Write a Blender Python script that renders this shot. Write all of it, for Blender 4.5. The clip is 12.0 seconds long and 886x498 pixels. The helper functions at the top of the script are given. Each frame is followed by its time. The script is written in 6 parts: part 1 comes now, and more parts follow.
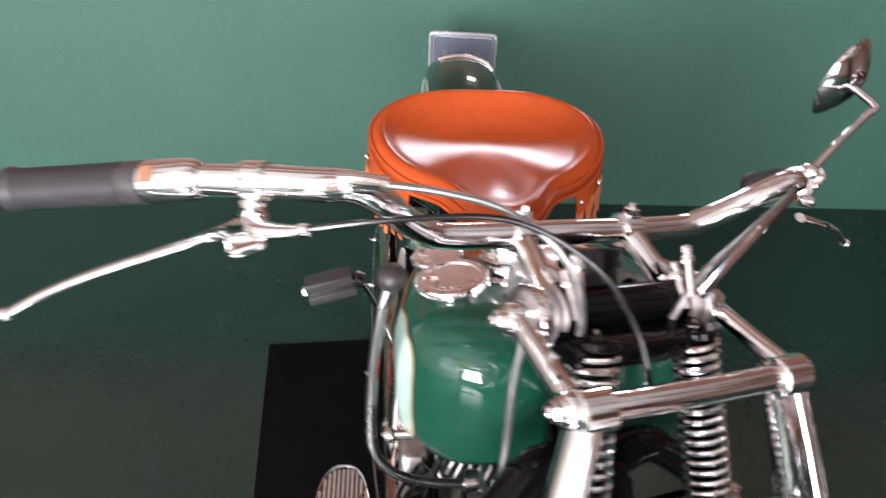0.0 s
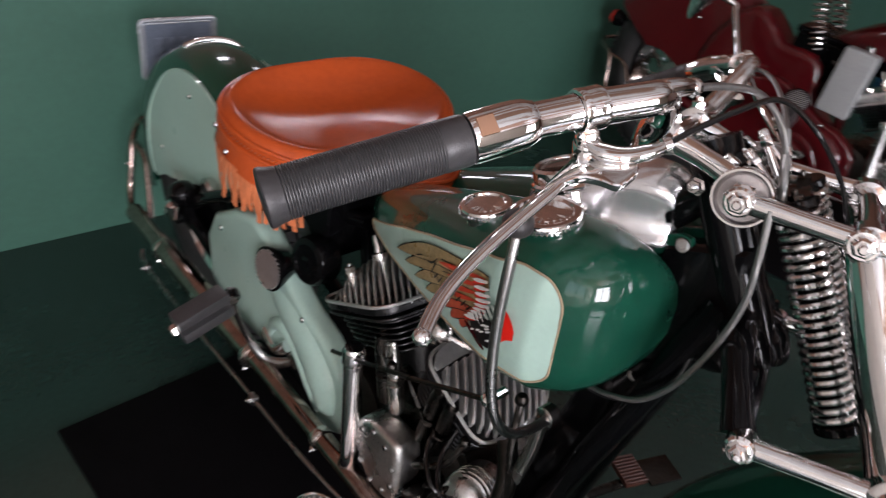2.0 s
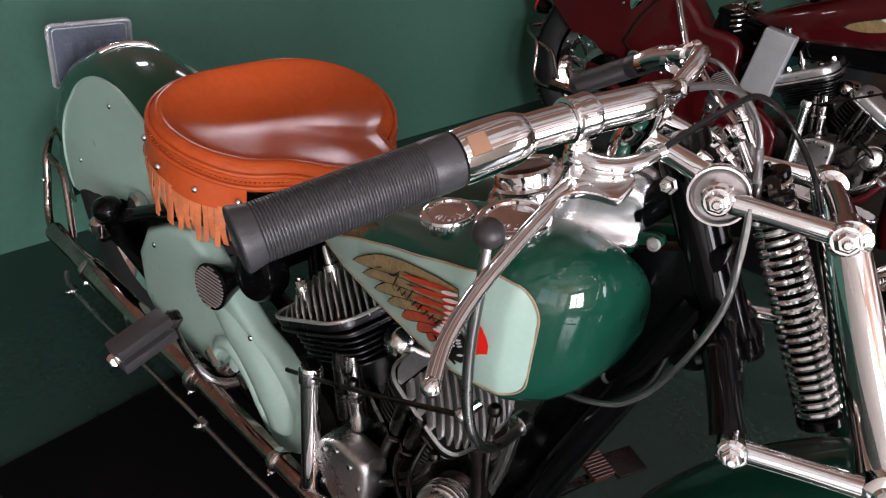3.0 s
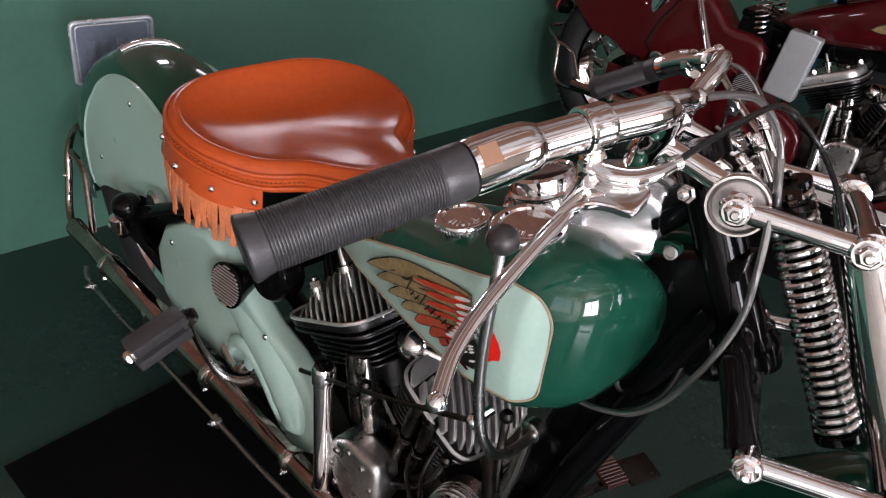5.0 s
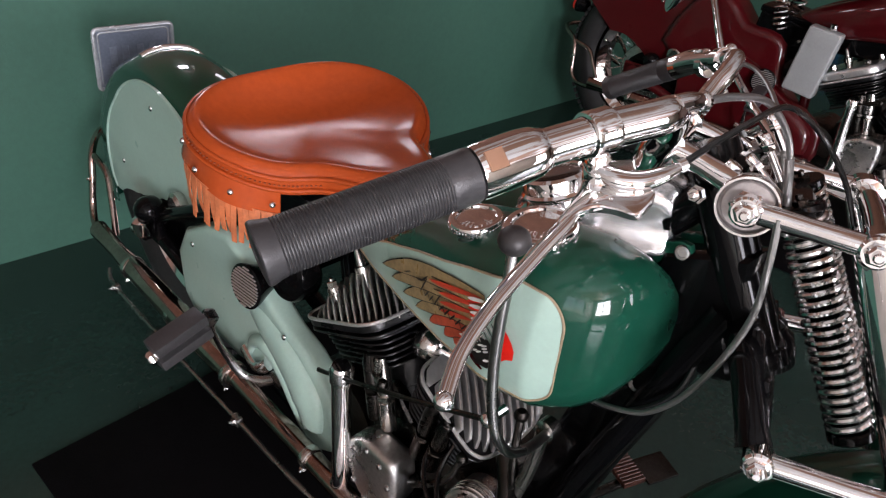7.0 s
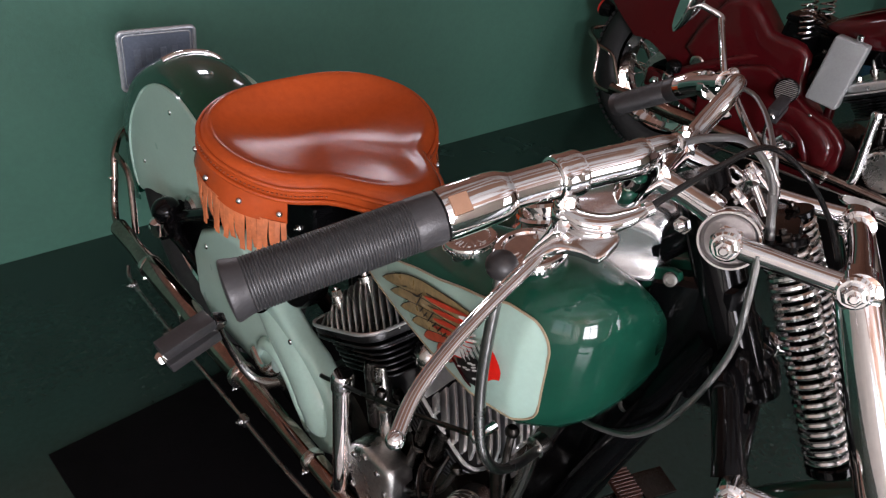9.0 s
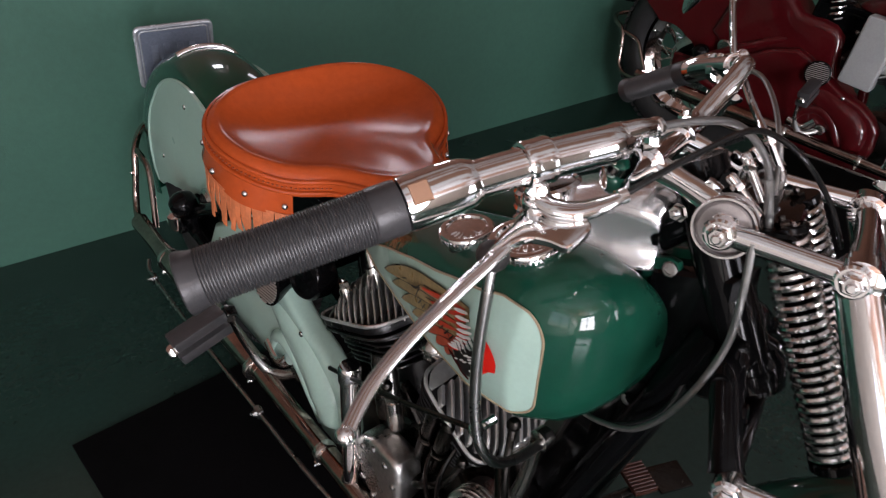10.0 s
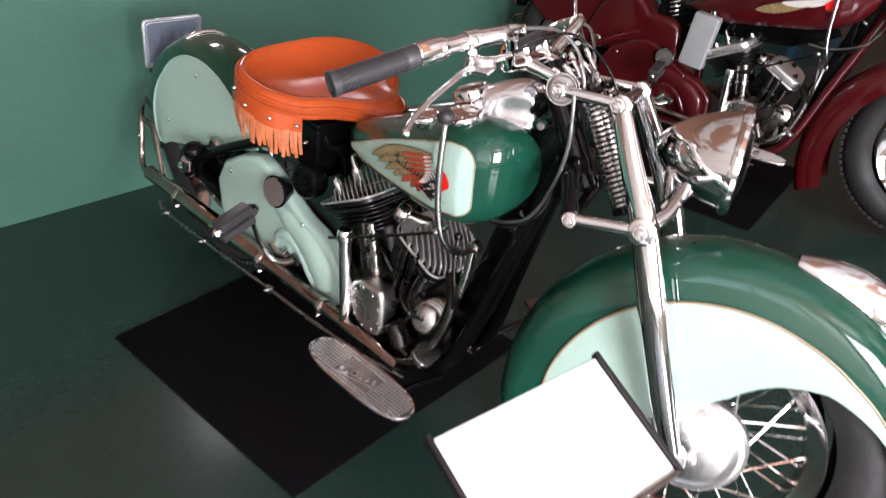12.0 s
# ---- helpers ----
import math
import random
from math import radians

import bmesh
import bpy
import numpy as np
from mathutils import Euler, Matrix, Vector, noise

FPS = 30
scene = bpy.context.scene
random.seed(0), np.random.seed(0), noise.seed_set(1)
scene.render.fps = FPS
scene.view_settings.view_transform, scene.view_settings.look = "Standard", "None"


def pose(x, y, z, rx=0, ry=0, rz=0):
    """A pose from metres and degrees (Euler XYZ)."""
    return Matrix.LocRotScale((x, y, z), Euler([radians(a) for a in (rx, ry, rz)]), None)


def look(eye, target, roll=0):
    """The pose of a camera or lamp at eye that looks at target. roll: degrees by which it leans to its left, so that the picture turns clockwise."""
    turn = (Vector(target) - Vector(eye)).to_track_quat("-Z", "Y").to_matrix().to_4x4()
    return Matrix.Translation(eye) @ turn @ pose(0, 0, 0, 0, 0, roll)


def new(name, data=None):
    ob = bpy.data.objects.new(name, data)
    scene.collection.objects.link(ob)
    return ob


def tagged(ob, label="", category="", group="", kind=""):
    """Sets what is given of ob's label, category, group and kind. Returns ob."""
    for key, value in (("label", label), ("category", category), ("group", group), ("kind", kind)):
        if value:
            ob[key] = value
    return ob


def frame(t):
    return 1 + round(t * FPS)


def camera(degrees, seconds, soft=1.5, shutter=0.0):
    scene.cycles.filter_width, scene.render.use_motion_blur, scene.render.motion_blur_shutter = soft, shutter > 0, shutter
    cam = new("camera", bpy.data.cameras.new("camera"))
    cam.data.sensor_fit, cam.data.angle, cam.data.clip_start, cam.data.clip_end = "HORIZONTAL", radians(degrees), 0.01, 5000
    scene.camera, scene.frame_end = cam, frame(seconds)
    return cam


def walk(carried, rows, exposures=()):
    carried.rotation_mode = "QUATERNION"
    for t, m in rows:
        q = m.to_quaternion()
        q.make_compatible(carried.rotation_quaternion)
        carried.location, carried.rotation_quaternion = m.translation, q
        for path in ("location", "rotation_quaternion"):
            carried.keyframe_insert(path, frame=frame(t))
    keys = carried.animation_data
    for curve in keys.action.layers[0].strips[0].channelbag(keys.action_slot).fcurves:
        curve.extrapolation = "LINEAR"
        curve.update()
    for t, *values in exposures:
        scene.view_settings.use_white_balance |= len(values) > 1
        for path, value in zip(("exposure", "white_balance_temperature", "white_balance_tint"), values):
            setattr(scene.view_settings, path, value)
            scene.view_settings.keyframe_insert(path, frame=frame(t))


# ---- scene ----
cam = camera(62.9, 12.0, soft=1.2, shutter=0.6)
PATH = [
    (0, (-0.0636, 0.1731, 1.3410), (0.0382, 1.8133, 0.2013), 2.95),
    (0.4, (-0.2016, 0.1546, 1.3361), (0.0333, 1.8311, 0.2699), 4.72),
    (0.5, (-0.2413, 0.1447, 1.3341), (0.0635, 1.8203, 0.2849), 5.34),
    (0.6, (-0.2802, 0.1424, 1.3263), (0.1373, 1.7999, 0.2865), 6.43),
    (1, (-0.3955, 0.1671, 1.3159), (0.2761, 1.7203, 0.2491), 7.72),
    (1.5, (-0.4542, 0.2750, 1.2811), (0.3589, 1.7602, 0.2162), 6.44),
    (2, (-0.5436, 0.3511, 1.2434), (0.5783, 1.6139, 0.1723), 7.43),
    (2.5, (-0.5598, 0.3901, 1.2429), (0.6759, 1.5542, 0.1864), 6.54),
    (3, (-0.5421, 0.4096, 1.2384), (0.7163, 1.5343, 0.1658), 7.43),
    (5, (-0.5332, 0.4126, 1.2424), (0.6868, 1.5691, 0.1591), 7.41),
    (5.5, (-0.5323, 0.4060, 1.2442), (0.6810, 1.5634, 0.1540), 7.38),
    (6, (-0.5314, 0.4044, 1.2495), (0.6611, 1.5773, 0.1533), 6.14),
    (6.5, (-0.5334, 0.4044, 1.2510), (0.6641, 1.5806, 0.1629), 6.45),
    (7, (-0.5343, 0.4028, 1.2510), (0.6448, 1.5940, 0.1604), 6.07),
    (7.5, (-0.5308, 0.3872, 1.2590), (0.6451, 1.5804, 0.1664), 8.12),
    (9.5, (-0.4879, 0.3800, 1.2870), (0.5899, 1.6369, 0.1650), 4.85),
    (10, (-0.4685, 0.3640, 1.2805), (0.5701, 1.6419, 0.1461), 3.95),
    (10.5, (-0.5354, 0.3013, 1.3041), (0.5486, 1.5330, 0.1601), 3.61),
    (11, (-0.7282, 0.2085, 1.3381), (0.4872, 1.3779, 0.2635), 7.31),
    (11.4, (-0.8206, 0.1240, 1.3608), (0.4708, 1.2108, 0.2881), 10.66),
    (11.5, (-0.8579, 0.1038, 1.3662), (0.4398, 1.1928, 0.3027), 9.72),
    (11.7, (-0.8995, 0.0444, 1.3715), (0.3847, 1.1494, 0.3076), 8.28),
    (12, (-0.9389, -0.0528, 1.3774), (0.2976, 1.0925, 0.3001), 5.72),
]
K = 0.94  # scale of the plan in metres
WALL_Y = 2.405 * K
EXPOSURES = [(0, 1.08), (0.4, 0.68), (1.0, 0.28), (1.5, 0.02), (2.0, 0.08), (2.6, 0.22), (7.5, 0.25), (9.5, 0.04), (10.0, -0.04), (10.5, 0.0), (11.1, 0.68), (11.5, 0.90), (12, 0.86)]
walk(cam, [(t, look(Vector(eye) * K, Vector(target) * K, roll)) for t, eye, target, roll in PATH], EXPOSURES)

# ---------------------------------------------------------------- world and light
world = bpy.data.worlds.new("sky")
scene.world = world
world.use_nodes = True
wn = world.node_tree.nodes
sky = wn.new("ShaderNodeTexSky")
sky.sky_type = "NISHITA"
sky.sun_disc = False
sky.sun_elevation, sky.sun_rotation = radians(35), radians(200)
wn["Background"].inputs["Strength"].default_value = 0.12
world.node_tree.links.new(sky.outputs["Color"], wn["Background"].inputs["Color"])
sun = new("sun", bpy.data.lights.new("sun", "SUN"))
sun.data.energy, sun.data.angle, sun.data.color = 2.0, radians(10), (1, 0.95, 0.88)
sun.matrix_world = look((1.5, -6, 5), (0, 0, 0))


def window_light(name, eye, target, w, h, power, color=(1.0, 0.96, 1.06)):
    """Daylight that enters through a window's opening."""
    lamp = new(name, bpy.data.lights.new(name, "AREA"))
    lamp.data.shape, lamp.data.size, lamp.data.size_y = "RECTANGLE", w, h
    lamp.data.energy, lamp.data.color = power, color
    lamp.matrix_world = look(eye, target)
    return lamp


for wx, power in ((-1.75, 235), (2.05, 80)):
    window_light("window_daylight", (wx, -3.62, 1.45), (wx, 0, 1.45), 1.7, 1.9, power)
window_light("window_daylight", (-3.12, -1.4, 1.5), (0, -1.4, 1.5), 1.7, 1.5, 11)
# small unseen openings in the north wall, added to give the saddle its highlight
window_light("window_daylight", (0.80, WALL_Y + 0.1, 1.26), (0.80, 0, 1.26), 0.22, 0.20, 1.0)
window_light("window_daylight", (0.25, WALL_Y + 0.1, 1.26), (0.25, 0, 1.26), 0.15, 0.14, 1.2)


# ---------------------------------------------------------------- materials
def shader(name):
    m = bpy.data.materials.new(name)
    m.use_nodes = True
    nt = m.node_tree
    return m, nt, nt.nodes["Principled BSDF"]


def node(nt, kind, **inputs):
    n = nt.nodes.new(kind)
    for k, v in inputs.items():
        n.inputs[k.replace("_", " ")].default_value = v
    return n


def noise_fac(nt, scale, detail=4.0, rough=0.6, stretch=None):
    tc = nt.nodes.new("ShaderNodeTexCoord")
    n = node(nt, "ShaderNodeTexNoise", Scale=scale, Detail=detail, Roughness=rough)
    if stretch:
        mp = nt.nodes.new("ShaderNodeMapping")
        mp.inputs["Scale"].default_value = stretch
        nt.links.new(tc.outputs["Object"], mp.inputs["Vector"])
        nt.links.new(mp.outputs["Vector"], n.inputs["Vector"])
    else:
        nt.links.new(tc.outputs["Object"], n.inputs["Vector"])
    return n.outputs["Fac"]


def ramp(nt, fac, a, b, lo=0.3, hi=0.7):
    r = nt.nodes.new("ShaderNodeMapRange")
    r.inputs["From Min"].default_value, r.inputs["From Max"].default_value = lo, hi
    r.inputs["To Min"].default_value, r.inputs["To Max"].default_value = a, b
    nt.links.new(fac, r.inputs["Value"])
    return r.outputs["Result"]


def surface(name, color, rough=0.5, metal=0.0, coat=0.0, vary=0.12, scale=9.0, grain=160.0, bump=0.0, bump_scale=220.0,
            rough_vary=0.08, other=None, other_at=(0.55, 0.75), stretch=None, specular=0.5, coat_rough=0.03):
    """A painted, metal or plain surface with variation at two scales, wear in the gloss and a fine relief."""
    m, nt, p = shader(name)
    big, small = noise_fac(nt, scale, 5.0, 0.6, stretch), noise_fac(nt, grain, 3.0, 0.6, stretch)
    mix = nt.nodes.new("ShaderNodeMix")
    mix.data_type = "RGBA"
    c2 = other or tuple(c * (1 - 2.2 * vary) for c in color)
    mix.inputs["A"].default_value, mix.inputs["B"].default_value = (*color, 1), (*c2, 1)
    nt.links.new(ramp(nt, big, 0.0, 1.0, *(other_at if other else (0.35, 0.75))), mix.inputs["Factor"])
    hsv = nt.nodes.new("ShaderNodeHueSaturation")
    nt.links.new(mix.outputs["Result"], hsv.inputs["Color"])
    nt.links.new(ramp(nt, small, 1 - vary, 1 + vary), hsv.inputs["Value"])
    nt.links.new(hsv.outputs["Color"], p.inputs["Base Color"])
    nt.links.new(ramp(nt, big, max(0.02, rough - rough_vary), rough + rough_vary), p.inputs["Roughness"])
    p.inputs["Metallic"].default_value = metal
    p.inputs["Coat Weight"].default_value = coat
    p.inputs["Coat Roughness"].default_value = coat_rough
    p.inputs["Specular IOR Level"].default_value = specular
    if bump:
        b = nt.nodes.new("ShaderNodeBump")
        b.inputs["Strength"].default_value = bump
        b.inputs["Distance"].default_value = 0.002
        nt.links.new(noise_fac(nt, bump_scale, 4.0, 0.65, stretch), b.inputs["Height"])
        nt.links.new(b.outputs["Normal"], p.inputs["Normal"])
    return m


CHROME = surface("chrome", (0.88, 0.87, 0.87), 0.06, 1.0, vary=0.03, rough_vary=0.03, bump=0.03, bump_scale=60)
DULL_CHROME = surface("worn_chrome", (0.62, 0.60, 0.57), 0.2, 1.0, vary=0.08, rough_vary=0.1, bump=0.08, bump_scale=90)
ALUMINIUM = surface("cast_aluminium", (0.70, 0.70, 0.68), 0.30, 1.0, vary=0.14, rough_vary=0.12, bump=0.35, bump_scale=320)
FIN_METAL = surface("bright_fin_aluminium", (0.84, 0.84, 0.83), 0.34, 0.85, vary=0.08, rough_vary=0.08, bump=0.2, bump_scale=300)
POLISHED = surface("polished_aluminium", (0.83, 0.84, 0.86), 0.13, 1.0, vary=0.05, rough_vary=0.06, bump=0.06, bump_scale=40)
DARK_METAL = surface("oily_dark_metal", (0.06, 0.055, 0.05), 0.27, 1.0, vary=0.2, rough_vary=0.12, bump=0.3)
STEEL = surface("grey_steel", (0.34, 0.34, 0.33), 0.27, 1.0, vary=0.1, rough_vary=0.08)
BLACK = surface("black_enamel", (0.003, 0.003, 0.0034), 0.10, specular=0.18, vary=0.1, rough_vary=0.06)
BLACK_FIN = surface("black_stove_paint", (0.006, 0.006, 0.0065), 0.3, vary=0.15, bump=0.2)
RUBBER = surface("black_rubber", (0.045, 0.044, 0.046), 0.36, vary=0.15, bump=0.15, bump_scale=500)
TYRE = surface("tyre_rubber", (0.022, 0.022, 0.022), 0.62, vary=0.2, bump=0.2)
GREEN = surface("dark_green_enamel", (0.007, 0.060, 0.036), 0.3, coat=1.0, vary=0.05, rough_vary=0.04, specular=0.05, coat_rough=0.02)
MINT = surface("pale_green_enamel", (0.40, 0.57, 0.49), 0.3, coat=0.9, vary=0.03, rough_vary=0.04, specular=0.1, coat_rough=0.02)
MAROON = surface("maroon_enamel", (0.070, 0.004, 0.006), 0.3, coat=1.0, vary=0.06, rough_vary=0.04, specular=0.05, coat_rough=0.02)
GOLD = surface("gold_pinstripe", (0.36, 0.28, 0.18), 0.4, vary=0.1)
GOLD_LEAF = surface("gold_leaf_paint", (0.36, 0.26, 0.12), 0.32, coat=0.6, vary=0.2, scale=60)
RED_PAINT = surface("red_paint", (0.80, 0.018, 0.010), 0.35, coat=0.6, vary=0.05)
ORANGE_PAINT = surface("orange_red_paint", (0.50, 0.085, 0.04), 0.35, coat=0.6, vary=0.15)
RED_STREAK = surface("red_over_gold", (0.55, 0.050, 0.022), 0.35, coat=0.6, vary=0.12)
INK = surface("black_ink", (0.012, 0.010, 0.010), 0.35, coat=0.5, vary=0.1)
WHITE_PAINT = surface("white_paint", (0.75, 0.75, 0.72), 0.35, coat=0.5, vary=0.05)
LEATHER = surface("tan_leather", (0.43, 0.070, 0.015), 0.20, specular=0.3, rough_vary=0.03, vary=0.06, scale=7, grain=90, bump=0.07, bump_scale=420)
FRINGE = surface("tan_leather_strip", (0.60, 0.18, 0.07), 0.5, vary=0.15, scale=30, bump=0.2, bump_scale=300)
THREAD = surface("tan_thread", (0.34, 0.07, 0.02), 0.7, vary=0.15)
BROWN_LEATHER = surface("brown_leather", (0.10, 0.03, 0.015), 0.4, vary=0.15, bump=0.2, bump_scale=300)
DAMPER = surface("ground_steel", (0.42, 0.385, 0.37), 0.42, 0.5, vary=0.08, grain=300)
PANEL_METAL = surface("bright_panel_metal", (0.90, 0.90, 0.91), 0.22, 0.85, vary=0.05, rough_vary=0.05)
SPRING = surface("bright_spring_steel", (0.72, 0.71, 0.70), 0.2, 1.0, vary=0.06)
KNOB = surface("worn_dark_rubber", (0.035, 0.032, 0.032), 0.45, vary=0.2)
# brown and dark reflections of clean chrome are mixed into this colour
PIPE = surface("stained_chrome", (0.46, 0.36, 0.32), 0.10, 1.0, vary=0.25, scale=14, rough_vary=0.06, bump=0.05, bump_scale=50)
CABLE_GREY = surface("grey_cable_sheath", (0.33, 0.33, 0.32), 0.32, 0.9, vary=0.1)
CABLE_BLACK = surface("black_cable_sheath", (0.008, 0.008, 0.008), 0.2, vary=0.1)
WALL = surface("green_wall_paint", (0.047, 0.130, 0.093), 0.55, vary=0.05, scale=1.6, grain=60, bump=0.25, bump_scale=140, specular=0.35)
FLOOR = surface("dark_green_floor_paint", (0.0160, 0.0375, 0.0305), 0.22, vary=0.12, scale=2.2, grain=70, bump=0.12, bump_scale=120, rough_vary=0.08, specular=0.6)
MAT = surface("black_rubber_mat", (0.0030, 0.0027, 0.0033), 0.75, vary=0.2, bump=0.3, bump_scale=260, specular=0.08)
CEIL = surface("brown_ceiling_boards", (0.44, 0.25, 0.17), 0.5, vary=0.12, scale=0.8, stretch=(0.4, 1.6, 1), other=(0.92, 0.90, 0.88), other_at=(0.46, 0.52))
BOARDS = surface("red_brown_boards", (0.17, 0.080, 0.052), 0.45, vary=0.2, scale=3, stretch=(8, 8, 1))
PLASTER = surface("warm_grey_plaster", (0.80, 0.75, 0.68), 0.7, vary=0.06, scale=2)
WOOD_DARK = surface("dark_brown_wood", (0.085, 0.062, 0.05), 0.5, vary=0.2, stretch=(1, 10, 10))
PAPER = surface("white_card", (0.82, 0.84, 0.83), 0.5, vary=0.02)
PLATE_FRAME = surface("dull_plate_metal", (0.62, 0.66, 0.70), 0.25, 0.6, vary=0.1)
PLATE_BAR = surface("plate_relief", (0.17, 0.20, 0.25), 0.35, 0.2, vary=0.15)
PLATE = surface("grey_blue_plate", (0.13, 0.155, 0.20), 0.35, 0.1, vary=0.12, bump=0.1)
GREY_BOX = surface("grey_paint", (0.36, 0.38, 0.38), 0.4, vary=0.06, coat=0.3)
BLUE = surface("blue_paint", (0.02, 0.16, 0.36), 0.4, vary=0.2, coat=0.3, scale=14, other=(0.3, 0.5, 0.6), other_at=(0.58, 0.66))
# brown of the ceiling's reflection, used as the plate's own colour
PLATE_REFLECTION = surface("polished_copper_plate", (0.72, 0.42, 0.28), 0.25, 0.9, vary=0.06)
COPPER = surface("brown_patina_rubber", (0.11, 0.035, 0.02), 0.45, vary=0.25)


def glass_material(name, tint=(1, 1, 1)):
    m, nt, p = shader(name)
    p.inputs["Base Color"].default_value = (*tint, 1)
    p.inputs["Roughness"].default_value = 0.03
    p.inputs["Transmission Weight"].default_value = 1.0
    p.inputs["IOR"].default_value = 1.45
    return m


GLASS = glass_material("clear_glass")


# ---------------------------------------------------------------- mesh helpers
def smooth_path(pts, n=6):
    """A Catmull-Rom line through the points."""
    p = [Vector(q) for q in pts]
    if len(p) < 3 or n < 2:
        return p
    out = []
    for i in range(len(p) - 1):
        a, b, c, d = p[max(i - 1, 0)], p[i], p[i + 1], p[min(i + 2, len(p) - 1)]
        for j in range(n):
            s = j / n
            out.append(0.5 * (2 * b + (c - a) * s + (2 * a - 5 * b + 4 * c - d) * s * s + (3 * b - a - 3 * c + d) * s ** 3))
    out.append(p[-1])
    return out


def sweep(bm, pts, r, seg=12, n=6, flat=1.0, caps=True, closed=False):
    """A tube along a line; r: one radius, or one for each point; flat: height over width of its section."""
    line = smooth_path(pts, n)
    m = len(line)
    rr = list(r) if isinstance(r, (list, tuple)) else [r] * len(pts)
    radii = []
    for i in range(m):
        s = i / (m - 1) * (len(rr) - 1)
        j = min(int(s), len(rr) - 2)
        radii.append(rr[j] + (rr[j + 1] - rr[j]) * (s - j))
    t0 = (line[1] - line[0]).normalized()
    up = Vector((0, 0, 1)) if abs(t0.z) < 0.9 else Vector((0, 1, 0))
    side = t0.cross(up).normalized()
    rings = []
    for i, q in enumerate(line):
        a, b = line[max(i - 1, 0)], line[min(i + 1, m - 1)]
        if closed:
            a, b = line[i - 1], line[(i + 1) % m]
        t = (b - a).normalized()
        side = (side - t * side.dot(t)).normalized()
        other = t.cross(side)
        rings.append([bm.verts.new(q + radii[i] * (math.cos(k) * side + flat * math.sin(k) * other))
                      for k in (2 * math.pi * j / seg for j in range(seg))])
    skin(bm, rings, caps and not closed, closed)
    return rings


def skin(bm, rings, caps=True, closed=False, ring_closed=True):
    m = len(rings)
    for i in range(m if closed else m - 1):
        a, b = rings[i], rings[(i + 1) % m]
        for j in range(len(a) if ring_closed else len(a) - 1):
            k = (j + 1) % len(a)
            bm.faces.new((a[j], a[k], b[k], b[j]))
    if caps:
        bm.faces.new(list(reversed(rings[0])))
        bm.faces.new(rings[-1])


def frame_to(axis):
    """A turn that takes z to the axis."""
    return Vector(axis).normalized().to_track_quat("Z", "Y").to_matrix()


def lathe(bm, profile, at=(0, 0, 0), axis=(0, 0, 1), seg=32, caps=True, squash=(1, 1)):
    """A turned form: profile of (radius, height) along the axis."""
    q, o = frame_to(axis), Vector(at)
    rings = []
    for r, h in profile:
        rings.append([bm.verts.new(o + q @ Vector((squash[0] * r * math.cos(a), squash[1] * r * math.sin(a), h)))
                      for a in (2 * math.pi * j / seg for j in range(seg))])
    skin(bm, rings, caps)


def disc(bm, at, axis, r, h, seg=28, edge=0.0015):
    lathe(bm, [(r - edge, -h / 2), (r, -h / 2 + edge), (r, h / 2 - edge), (r - edge, h / 2)], at, axis, seg)


def ball(bm, at, r, squash=(1, 1, 1), seg=20):
    m = Matrix.Translation(at) @ Matrix.Diagonal((*squash, 1))
    bmesh.ops.create_uvsphere(bm, u_segments=seg, v_segments=seg // 2, radius=r, matrix=m)


def block(bm, size, at, turn=None, bevel=0.003, seg=2):
    """A box with rounded edges."""
    own = bmesh.new()
    bmesh.ops.create_cube(own, size=1.0)
    bmesh.ops.scale(own, vec=size, verts=own.verts)
    if bevel:
        bmesh.ops.bevel(own, geom=list(own.edges), offset=bevel, segments=seg, affect="EDGES", profile=0.6)
    q = turn.to_matrix().to_4x4() if isinstance(turn, Euler) else (turn or Matrix.Identity(4))
    bmesh.ops.transform(own, matrix=Matrix.Translation(at) @ q, verts=own.verts)
    merge(bm, own)


def merge(bm, own):
    remap = {v: bm.verts.new(v.co) for v in own.verts}
    for f in own.faces:
        bm.faces.new([remap[v] for v in f.verts])
    own.free()


def prism(bm, outline, depth, place, bevel=0.002, seg=2, n=1):
    """A plate from an outline (u, v), thick along w, put in place by a 4x4 matrix."""
    own = bmesh.new()
    pts = [(p[0], p[1]) for p in outline]
    if n > 1:
        loop = [(*p, 0) for p in pts]
        line = smooth_path([loop[-1]] + loop + [loop[0], loop[1]], n)
        pts = [(q.x, q.y) for q in line[n:-n - 0][:len(pts) * n]]
    lo = [own.verts.new((u, v, -depth / 2)) for u, v in pts]
    hi = [own.verts.new((u, v, depth / 2)) for u, v in pts]
    own.faces.new(list(reversed(lo)))
    own.faces.new(hi)
    for i in range(len(pts)):
        j = (i + 1) % len(pts)
        own.faces.new((lo[i], lo[j], hi[j], hi[i]))
    bmesh.ops.recalc_face_normals(own, faces=own.faces)
    if bevel:
        rim = [e for e in own.edges if abs(e.verts[0].co.z - e.verts[1].co.z) < 1e-6]
        bmesh.ops.bevel(own, geom=rim, offset=bevel, segments=seg, affect="EDGES", profile=0.6)
    bmesh.ops.transform(own, matrix=place, verts=own.verts)
    merge(bm, own)


def coil(bm, a, b, r, wire, turns, seg=7, steps=18, taper=1.0):
    a, b = Vector(a), Vector(b)
    q, h = frame_to(b - a), (b - a).length
    n = int(turns * steps)
    pts = []
    for i in range(n + 1):
        s, w = i / n, 2 * math.pi * turns * i / n
        rad = r * (1 + (taper - 1) * s)
        pts.append(a + q @ Vector((rad * math.cos(w), rad * math.sin(w), h * s)))
    sweep(bm, pts, wire, seg, 1)


